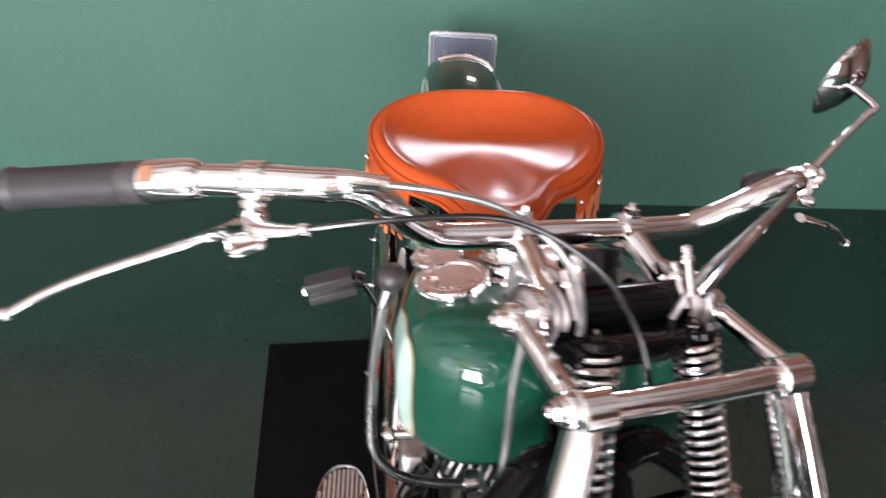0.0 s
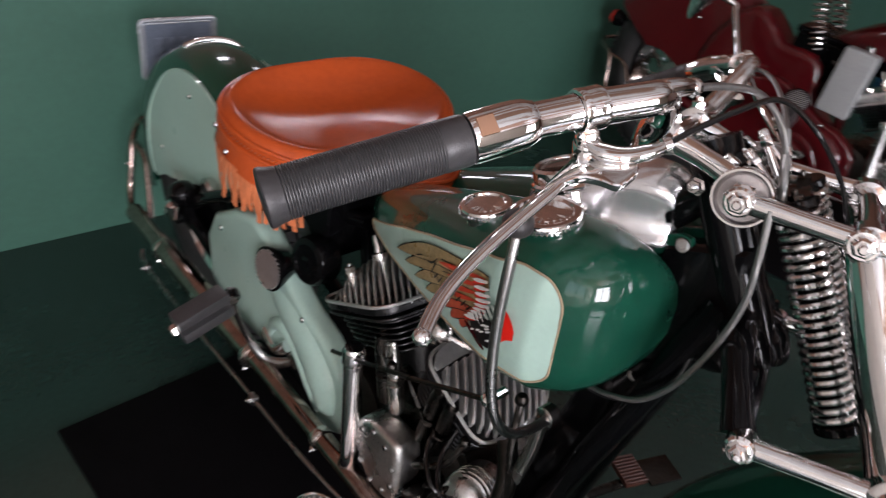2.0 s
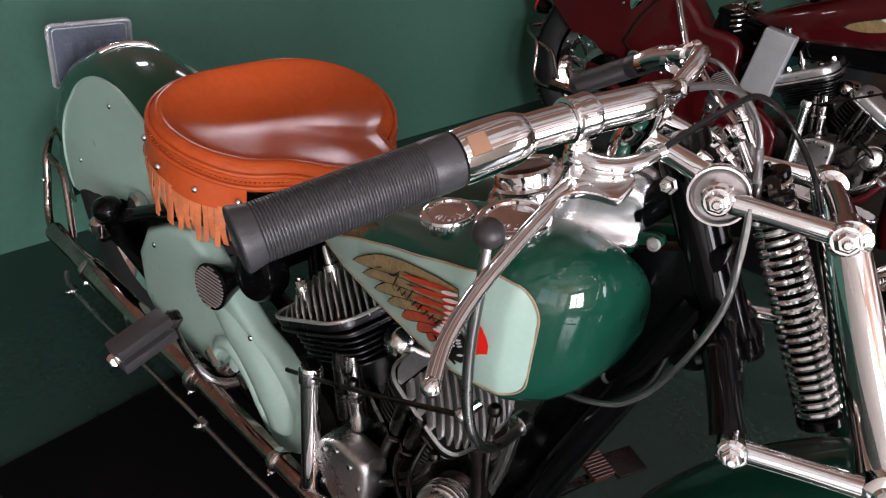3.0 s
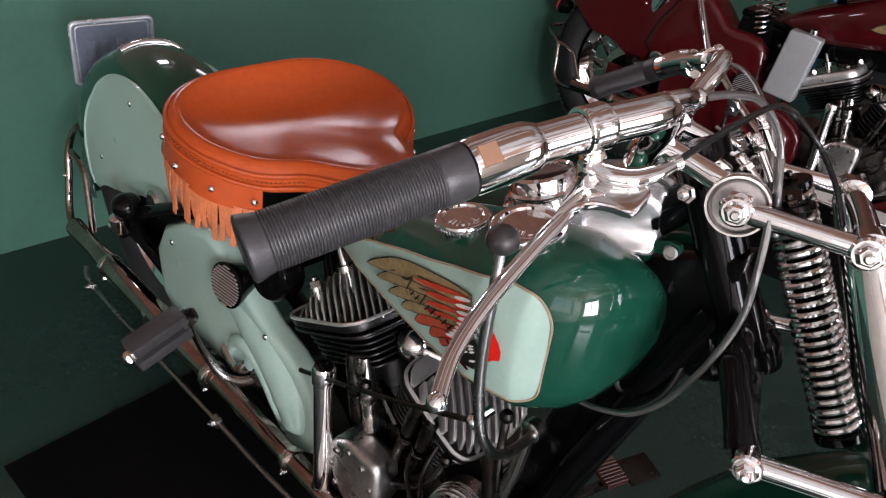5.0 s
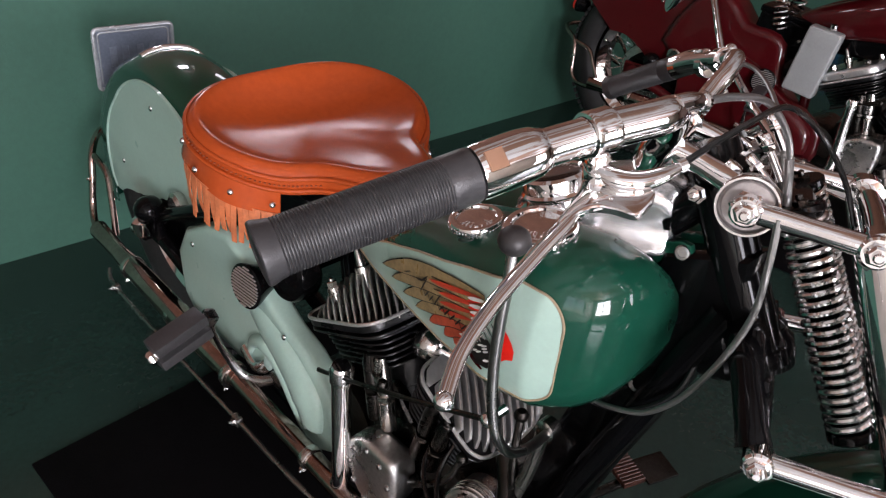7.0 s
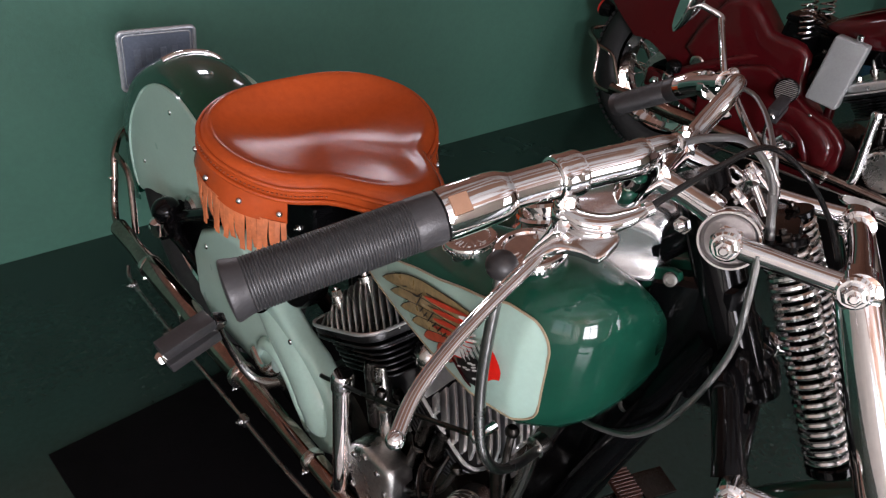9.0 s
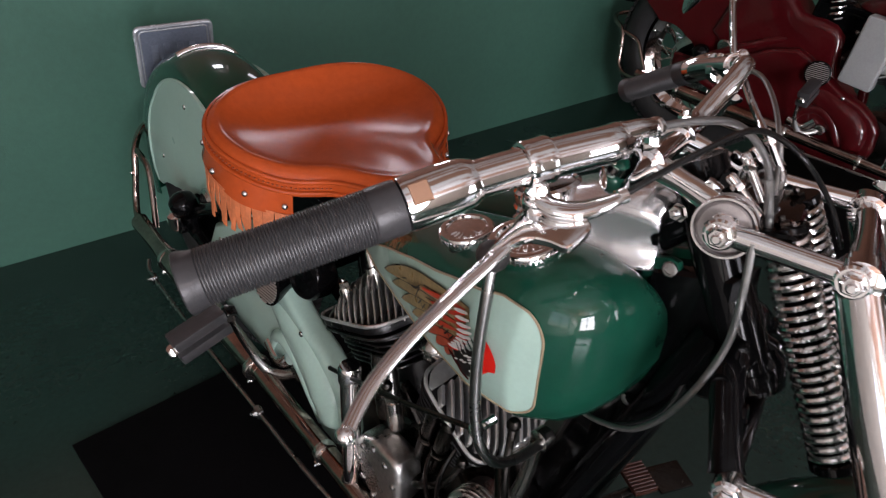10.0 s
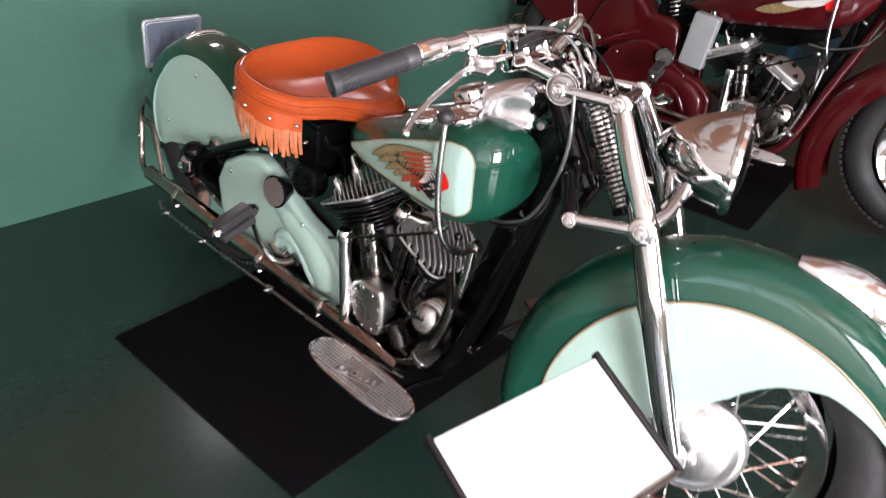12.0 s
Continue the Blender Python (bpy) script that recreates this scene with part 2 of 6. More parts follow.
def hexbolt(bm, at, axis, r=0.008, h=0.007):
    lathe(bm, [(r * 1.25, 0), (r * 1.25, 0.0012), (r, 0.0012), (r, h - 0.001), (r * 0.85, h)], at, axis, 6)
    lathe(bm, [(r * 0.45, h), (r * 0.45, h + 0.004), (r * 0.3, h + 0.005)], at, axis, 10)


def part(name, bm, material, parent, label="", turn=None, sharp=35):
    """Links a bmesh as one mesh object under a thing or a part; plan units become metres here."""
    if turn is not None:
        bmesh.ops.transform(bm, matrix=turn, verts=bm.verts)
    bmesh.ops.scale(bm, vec=(K, K, K), verts=bm.verts)
    bmesh.ops.recalc_face_normals(bm, faces=bm.faces)
    me = bpy.data.meshes.new(name)
    bm.to_mesh(me)
    bm.free()
    me.materials.append(material)
    me.polygons.foreach_set("use_smooth", [True] * len(me.polygons))
    me.set_sharp_from_angle(angle=radians(sharp))
    ob = new(name, me)
    ob.parent = parent
    if label:
        ob["label"] = label
    return ob


def again(ob, parent, m=None, name=None):
    """A part once more on the same mesh."""
    o = new(name or ob.name.split(".")[0], ob.data)
    o.parent = parent
    if m is not None:
        o.matrix_local = m
    if "label" in ob:
        o["label"] = ob["label"]
    return o


def thing(name, m, label, category, group="", kind=""):
    e = new(name)
    e.matrix_world = m
    e.empty_display_size = 0.1
    return tagged(e, label, category, group, kind)


def lerp(table, x):
    """A value from a table of (x, value), with smooth steps between."""
    if x <= table[0][0]:
        return table[0][1]
    for (a, va), (b, vb) in zip(table, table[1:]):
        if x <= b:
            s = (x - a) / (b - a)
            return va + (vb - va) * s
    return table[-1][1]


# ---------------------------------------------------------------- the room

def structure(name, boxes, material, label, category, bevel=0.0):
    bm = bmesh.new()
    for lo, hi in boxes:
        c = [(a + b) / 2 / K for a, b in zip(lo, hi)]
        s = [(b - a) / K for a, b in zip(lo, hi)]
        block(bm, s, c, None, bevel)
    ob = part(name, bm, material, None)
    return tagged(ob, label, category, kind="structure")


structure("floor", [((-3.2, -3.7, -0.12), (6.2, WALL_Y + 0.2, 0.0))], FLOOR, "dark green painted concrete floor", "floor")
NORTH = [(0.14, 0.36), (0.66, 0.94)]
WZ0, WZ1 = 1.14, 1.38
bm = bmesh.new()  # green below the rail, which is not quite level
for lo, hi in (((-3.2, 0.784 - 0.0435 * 3.404), (6.2, 0.784 + 0.0435 * 6.596)),):
    x0, x1 = lo[0] / K, hi[0] / K
    prism(bm, [(x0, 0), (x1, 0), (x1, hi[1] + 0.05), (x0, lo[1] + 0.05)], 0.2, Matrix(((1, 0, 0, 0), (0, 0, 1, WALL_Y / K + 0.1), (0, 1, 0, 0), (0, 0, 0, 1))), 0)
tagged(part("wall_north", bm, WALL, None), "green painted plaster wall behind the motorcycles", "wall", kind="structure")
edges = [-3.2] + [v for w in NORTH for v in w] + [6.2]
structure("wall_panelling", [((a, WALL_Y + 0.003, WZ0), (b, WALL_Y + 0.19, WZ1)) for a, b in zip(edges[::2], edges[1::2])] +
          [((-3.2, WALL_Y + 0.003, 0.5), (6.2, WALL_Y + 0.19, WZ0)), ((-3.2, WALL_Y + 0.003, WZ1), (6.2, WALL_Y + 0.19, 2.7))],
          BOARDS, "brown boards above the rail of the green wall", "wall")
bm = bmesh.new()  # the rail along the wall is not quite level
block(bm, (10.0, 0.035, 0.10), (1.5, WALL_Y / K - 0.018, 0.834 + 0.0435 * 1.5), Euler((0, -0.0435, 0)), 0.006)
tagged(part("trim", bm, WOOD_DARK, None), "dark brown wooden rail along the green wall", "rail", kind="structure")
SOUTH = [(-3.2, -2.6), (-0.9, 1.2), (2.9, 6.2)]
structure("wall_south", [((a, -3.7, 0.5), (b, -3.5, 2.4)) for a, b in SOUTH] + [((-3.2, -3.7, 0), (6.2, -3.5, 0.5)), ((-3.2, -3.7, 2.4), (6.2, -3.5, 2.7))],
          PLASTER, "pale plaster wall with two windows", "wall")
structure("wall_west", [((-3.2, -3.5, 0), (-3.0, -2.25, 2.7)), ((-3.2, -0.55, 0), (-3.0, WALL_Y, 2.7)),
                        ((-3.2, -2.25, 0), (-3.0, -0.55, 0.75)), ((-3.2, -2.25, 2.25), (-3.0, -0.55, 2.7))], PLASTER, "pale plaster side wall with a window", "wall")
# unseen east wall, made brown for the warm tint it throws on the floor
structure("wall_east", [((6.0, -3.5, 0), (6.2, WALL_Y, 2.7))], BOARDS, "brown boarded side wall", "wall")
structure("ceiling", [((-3.2, -3.7, 2.7), (6.2, WALL_Y + 0.2, 2.8))], CEIL, "pale ceiling with brown boards", "ceiling")


def window_bars(name, at, turn, w, h):
    """Casement with its bars in a window's opening."""
    m = thing(name, Matrix.Translation(at) @ Matrix.Rotation(radians(turn), 4, "Z"), "white casement window with thin bars", "window", kind="structure")
    for x, z, sx, sz in ((-w / 2, 0, 0.06, h), (w / 2, 0, 0.06, h), (0, 0, 0.05, h), (0, h / 2, w, 0.06), (0, -h / 2, w, 0.06), (0, h * 0.2, w, 0.03)):
        bm = bmesh.new()
        block(bm, (sx / K, 0.05 / K, sz / K), (x / K, 0, z / K), None, 0.004)
        part("window_frame", bm, WHITE_PAINT, m)


for k, wx in enumerate((-1.75, 2.05)):
    window_bars("window_%d" % (k + 1), (wx, -3.56, 1.45), 0, 1.7, 1.9)
window_bars("window_3", (-3.06, -1.4, 1.5), 90, 1.7, 1.5)


def floor_mat(place, corners, label):
    m = thing("floor_mat", place, label, "mat", "mats")
    bm = bmesh.new()
    prism(bm, corners, 0.006, Matrix.Translation((0, 0, 0.0032)), 0.0015)
    part("sheet", bm, MAT, m)


floor_mat(pose(0.1195 * K, 0, 0, 0, 0, 1.72), [(-0.495, 1.649), (-0.448, 0.882), (0.36, 0.89), (0.36, 1.70)], "thin black rubber mat under the green motorcycle")
floor_mat(pose(2.196 * K, 0.087 * K, 0, 0, 0, 6.3), [(-0.45, 1.60), (-0.41, 0.74), (0.36, 0.76), (0.36, 1.60)], "thin black rubber mat under the maroon motorcycle")


# ---------------------------------------------------------------- the motorcycle, in plan units: x to its left, y to its rear, z up
HEAD, RAKE = Vector((0.02, 0.645, 0.96)), radians(28)


def steering(degrees):
    """Turns what steers about the raked head."""
    axis = Vector((0, math.sin(RAKE), math.cos(RAKE)))
    return Matrix.Translation(HEAD) @ Matrix.Rotation(radians(degrees), 4, axis) @ Matrix.Translation((0, -HEAD.y, -HEAD.z))


YZ = Matrix(((0, 0, 1, 0), (1, 0, 0, 0), (0, 1, 0, 0), (0, 0, 0, 1)))  # outline (u, v) -> (y, z), thick along x


def at_x(x):
    return Matrix.Translation((x, 0, 0)) @ YZ


def wheel(bike, name, axle, r_tyre, w_tyre, turn, spokes=40):
    hub = bmesh.new()
    lathe(hub, [(0.02, -0.085), (0.03, -0.083), (0.060, -0.079), (0.078, -0.071), (0.083, -0.064), (0.086, -0.0625), (0.094, -0.0615), (0.100, -0.056), (0.102, -0.040), (0.035, -0.03), (0.03, 0.03), (0.055, 0.04), (0.055, 0.05), (0.02, 0.07)], axle, (1, 0, 0), 36)
    lathe(hub, [(0.008, -0.115), (0.014, -0.113), (0.014, -0.1), (0.009, -0.09), (0.009, 0.1), (0.005, 0.115)], axle, (1, 0, 0), 12)
    w = part(name, hub, ALUMINIUM, bike, "polished hub with its brake drum", turn)
    r = r_tyre - 0.140
    t = bmesh.new()
    prof = []
    for i in range(21):
        a = -0.78 * math.pi + 1.56 * math.pi * i / 20
        prof.append((r_tyre - w_tyre / 2 * 0.98 + w_tyre / 2 * math.cos(a) * 0.98, w_tyre / 2 * math.sin(a)))
    lathe(t, prof, axle, (1, 0, 0), 72, False)
    part("tyre", t, TYRE, w, turn=turn)
    tread = bmesh.new()
    for i in range(84):
        a = 2 * math.pi * i / 84
        for s in (-1, 0, 1):
            o = Vector(axle) + Vector((s * 0.03, math.cos(a + s * 0.02) * (r_tyre - 0.004 * abs(s) + 0.001), math.sin(a + s * 0.02) * (r_tyre - 0.004 * abs(s) + 0.001)))
            block(tread, (0.022, 0.017, 0.010), o, Matrix.Rotation(a + math.pi / 2, 4, "X"), 0)
    part("tread", tread, TYRE, w, turn=turn)
    rim = bmesh.new()
    lathe(rim, [(r + 0.012, -0.048), (r + 0.016, -0.044), (r + 0.004, -0.036), (r - 0.012, -0.026), (r - 0.018, 0), (r - 0.012, 0.026), (r + 0.004, 0.036), (r + 0.016, 0.044), (r + 0.012, 0.048),
                (r + 0.0, 0.036), (r - 0.016, 0.024), (r - 0.022, 0), (r - 0.016, -0.024), (r + 0.0, -0.036), (r + 0.012, -0.048)], axle, (1, 0, 0), 72, False)
    part("rim", rim, CHROME, w, turn=turn)
    for i in range(spokes):
        a = 2 * math.pi * i / spokes
        side = -1 if i % 2 else 1
        lean = (1 if (i // 2) % 2 else -1) * 0.42
        hub_r = 0.097 if side < 0 else 0.052
        s = bmesh.new()
        p0 = Vector(axle) + Vector((side * 0.046, hub_r * math.cos(a + lean), hub_r * math.sin(a + lean)))
        p1 = Vector(axle) + Vector((side * 0.006, (r - 0.016) * math.cos(a), (r - 0.016) * math.sin(a)))
        sweep(s, [p0, p1], 0.0021, 6, 1)
        lathe(s, [(0.0035, 0), (0.0035, 0.012), (0.002, 0.016)], p1, p0 - p1, 6)
        part("spoke", s, CHROME, w, turn=turn)
    return w


def fender(bike, name, axle, r, half, a0, a1, skirt, paint, side_paint, turn, band=0.03, rim=0.09, line_paint=None, crest=None, span=None, swell=None):
    """A deeply valanced mudguard: a rounded crown over the tyre and sides that reach inward; skirt gives their inner radius by angle,
    crest their outer one and span the angles from which to which they run; swell adds to the crown's radius by angle."""
    c = Vector(axle)
    n = 60
    prof_n = 9

    def crown(i):
        return radians(a0 + (a1 - a0) * i / n)

    def point(a, x, rad):
        return c + Vector((x, rad * math.cos(a), rad * math.sin(a)))

    def arc(a, rad_out, rad_side, w):
        pts = []
        for j in range(prof_n + 1):
            k = -math.pi / 2 + math.pi * j / prof_n
            pts.append((w * math.sin(k), rad_side + (rad_out - rad_side) * math.cos(k) ** 0.8 if abs(math.cos(k)) > 1e-6 else rad_side))
        return pts

    bm = bmesh.new()
    rows = []
    for i in range(n + 1):
        a = crown(i)
        rr = r + (swell(math.degrees(a)) if swell else 0.0)
        outer = [point(a, x, q) for x, q in arc(a, rr, rr - 0.055, half)]
        inner = [point(a, x, q) for x, q in arc(a, rr - 0.004, rr - 0.056, half - 0.004)]
        low = rr - 0.055 - band
        if swell:
            low = max(low, min(skirt(math.degrees(a)) + 0.004, rr - 0.060))
        ring = [point(a, -half, low)] + outer + [point(a, half, low), point(a, half - 0.004, low)] + list(reversed(inner)) + [point(a, -half + 0.004, low)]
        rows.append([bm.verts.new(v) for v in ring])
    skin(bm, rows)
    f = part(name, bm, paint, bike, turn=turn)

    def along(i):
        return radians(span[0] + (span[1] - span[0]) * i / n) if span else crown(i)

    def upper(i):
        return crest(math.degrees(along(i))) if crest else r - rim - 0.014 * (abs(2 * i / n - 1) ** 4)

    # the pale side panels
    for s in (-1, 1):
        bm = bmesh.new()
        rows = []
        for i in range(n + 1):
            a = along(i)
            top = upper(i)
            low = min(skirt(math.degrees(a)), top - 0.004)
            ring = []
            for j in range(7):
                q = top + (low - top) * j / 6
                ring.append(point(a, s * (half + 0.0035 * math.sin(math.pi * min(1, j / 2.0) / 2) + 0.002), q))
            for j in range(6, -1, -1):
                q = top + (low - top) * j / 6
                ring.append(point(a, s * (half - 0.002), q))
            rows.append([bm.verts.new(v) for v in ring])
        skin(bm, rows)
        panel = part("side_panel", bm, side_paint, f, "pale green side panel" if side_paint is MINT else "", turn)
        if side_paint is paint:
            continue
        line = bmesh.new()
        sweep(line, [point(along(i), s * (half + 0.0035), upper(i)) for i in range(0, n + 1, 2)], 0.0026, 6, 2)
        part("pinstripe", line, line_paint or GOLD, f, "thin gold line round the side panel", turn)
    return f


def girder_fork(bike, S):
    bm = bmesh.new()
    sweep(bm, [(-0.098, 0.545, 0.954), (0, 0.543, 0.955), (0.098, 0.545, 0.954)], 0.0108, 18, 4)
    fork = part("front_fork", bm, CHROME, bike, "chrome girder fork with two coil springs", S)
    for s in (-1, 1):
        bm = bmesh.new()
        sweep(bm, [(s * 0.097, 0.546, 0.950), (s * 0.126, 0.499, 0.867), (s * 0.148, 0.450, 0.782), (s * 0.156, 0.400, 0.661), (s * 0.146, 0.336, 0.503), (s * 0.134, 0.290, 0.399)],
              [0.0135, 0.016, 0.019, 0.0205, 0.019, 0.0145], 18, 6, 1.3)
        leg = part("fork_leg", bm, CHROME, fork, "tapered chrome fork blade", S)
        for nm, at, prof in (("axle_boss", (s * 0.132, 0.284, 0.386), [(0.018, -0.014), (0.024, -0.012), (0.024, 0.012), (0.018, 0.014)]),
                             ("link_boss", (s * 0.155, 0.45, 0.782), [(0.02, -0.02), (0.023, -0.018), (0.023, 0.018), (0.02, 0.02)]),
                             ("top_boss", (s * 0.098, 0.545, 0.953), [(0.010, -0.016), (0.0172, -0.013), (0.0172, 0.013), (0.010, 0.016)])):
            bm = bmesh.new()
            lathe(bm, prof, at, (1, 0, 0), 20)
            part(nm, bm, CHROME, leg, turn=S)
    # upper and lower links with their pivots
    for s in (-1, 1):
        for nm, a, b in (("upper_link", (s * 0.100, 0.649, 0.9515), (s * 0.108, 0.549, 0.9545)), ("lower_link", (s * 0.156, 0.567, 0.763), (s * 0.166, 0.452, 0.782))):
            bm = bmesh.new()
            a, b = Vector(a), Vector(b)
            sweep(bm, [a, a.lerp(b, 0.5), b], [0.0105, 0.0092, 0.0098], 16, 4)
            for q, rr in ((a, 0.0135), (b, 0.0138)):
                lathe(bm, [(rr - 0.002, -0.012), (rr, -0.010), (rr, 0.010), (rr - 0.002, 0.012)], q, (1, 0, 0), 24)
            link = part(nm, bm, CHROME, fork, turn=S)
            for q in (a, b):
                bm = bmesh.new()
                lathe(bm, [(0.0105, 0), (0.0105, 0.002), (0.0088, 0.003), (0.0088, 0.007), (0.007, 0.0085)], q + Vector((s * 0.0115, 0, 0)), (s, 0, 0), 6)
                lathe(bm, [(0.0045, 0.008), (0.0045, 0.012), (0.003, 0.0135)], q + Vector((s * 0.0115, 0, 0)), (s, 0, 0), 12)
                part("pivot_nut", bm, CHROME, link, turn=S)
        # friction damper at the head
        bm = bmesh.new()
        for k, (rr, hh) in enumerate(((0.0245, 0.005), (0.023, 0.004), (0.0252, 0.005), (0.0222, 0.005))):
            disc(bm, (s * (0.068 + 0.0070 * k), 0.649, 0.9515), (1, 0, 0), rr, hh, 40)
        damper = part("friction_damper", bm, DAMPER, fork, "stack of ground steel damper discs", S)
        bm = bmesh.new()
        lathe(bm, [(0.0265, -0.005), (0.0272, -0.003), (0.0272, 0.003), (0.0265, 0.005), (0.0246, 0.005), (0.0246, -0.005), (0.0265, -0.005)], (s * 0.088, 0.649, 0.9515), (1, 0, 0), 40, False)
        part("damper_rim", bm, CHROME, damper, turn=S)
        bm = bmesh.new()
        lathe(bm, [(0.0155, 0), (0.0155, 0.007), (0.013, 0.009)], (s * 0.090, 0.649, 0.9515), (s, 0, 0), 6)
        part("damper_nut", bm, CHROME, damper, turn=S)
        # coil spring with its collars
        top, low = Vector((s * 0.052, 0.603, 0.948)), Vector((s * 0.074, 0.499, 0.783))
        bm = bmesh.new()
        coil(bm, top, low, 0.0178, 0.0031, 22, 8, 20)
        part("spring", bm, SPRING, fork, "bright steel coil spring", S)
        bm = bmesh.new()
        sweep(bm, [top + Vector((0, 0.003, 0.006)), low + Vector((0, -0.006, -0.011))], 0.0125, 12, 1)
        disc(bm, top + Vector((0, 0.003, 0.006)), low - top, 0.020, 0.008)
        disc(bm, low - Vector((0, 0.003, 0.006)), low - top, 0.020, 0.01)
        part("spring_rod", bm, BLACK, fork, turn=S)
        bm = bmesh.new()
        hexbolt(bm, top + Vector((0, 0.004, 0.008)), top - low, 0.0072, 0.006)
        part("spring_nut", bm, DARK_METAL, fork, turn=S)
        # tall bolts, hex head and lug on the head clip
        for a, b, r in (((0.646, 0.974), (0.661, 0.985), 0.0052), ((0.644, 0.991), (0.656, 1.006), 0.0048)):
            bm = bmesh.new()
            a, b = Vector((s * 0.058, *a)), Vector((s * 0.058, *b))
            d = b - a
            lathe(bm, [(r * 0.8, -0.022), (r * 0.8, d.length * 0.35)], a, d, 14)
            lathe(bm, [(r * 1.15, d.length * 0.3), (r * 1.2, d.length * 0.34), (r * 1.2, d.length * 0.62), (r * 1.1, d.length * 0.66)], a, d, 6)
            lathe(bm, [(r * 0.95, d.length * 0.66), (r * 0.95, d.length * 1.05), (r * 0.7, d.length * 1.14)], a, d, 14)
            part("clip_bolt", bm, CHROME, damper, turn=S)
        bm = bmesh.new()
        block(bm, (0.014, 0.016, 0.012), (s * 0.060, 0.672, 0.972), Euler((0.4, 0, 0)), 0.003, 2)
        part("clip_lug", bm, CHROME, damper, turn=S)
        bm = bmesh.new()
        hexbolt(bm, (s * 0.052, 0.692, 0.938), (s, 0.35, 0), 0.0072, 0.008)
        part("clip_nut", bm, CHROME, damper, turn=S)
    # steering stem, black forgings
    bm = bmesh.new()
    sweep(bm, [(-0.066, 0.649, 0.9515), (0.066, 0.649, 0.9515)], 0.021, 18, 1)
    sweep(bm, [(-0.145, 0.570, 0.763), (0.145, 0.570, 0.763)], 0.0100, 18, 1)
    lathe(bm, [(0.018, -0.030), (0.027, -0.026), (0.030, -0.012), (0.030, 0.004), (0.026, 0.010), (0.026, 0.018), (0.020, 0.024)], (0, 0.586, 0.800), (0, math.sin(RAKE), math.cos(RAKE)), 28)
    for s in (-1, 1):
        sweep(bm, [(s * 0.015, 0.600, 0.812), (s * 0.060, 0.604, 0.818), (s * 0.100, 0.592, 0.798), (s * 0.128, 0.580, 0.778), (s * 0.140, 0.572, 0.764)], [0.020, 0.018, 0.0145, 0.0140, 0.0160], 16, 6)
        disc(bm, (s * 0.098, 0.580, 0.800), (0, -1, 0.3), 0.009, 0.012, 6)
    block(bm, (0.15, 0.04, 0.022), (0, 0.612, 0.945), Euler((-0.2, 0, 0)), 0.008, 3)
    part("steering_stem", bm, BLACK, fork, "black forged stem", S)
    return fork


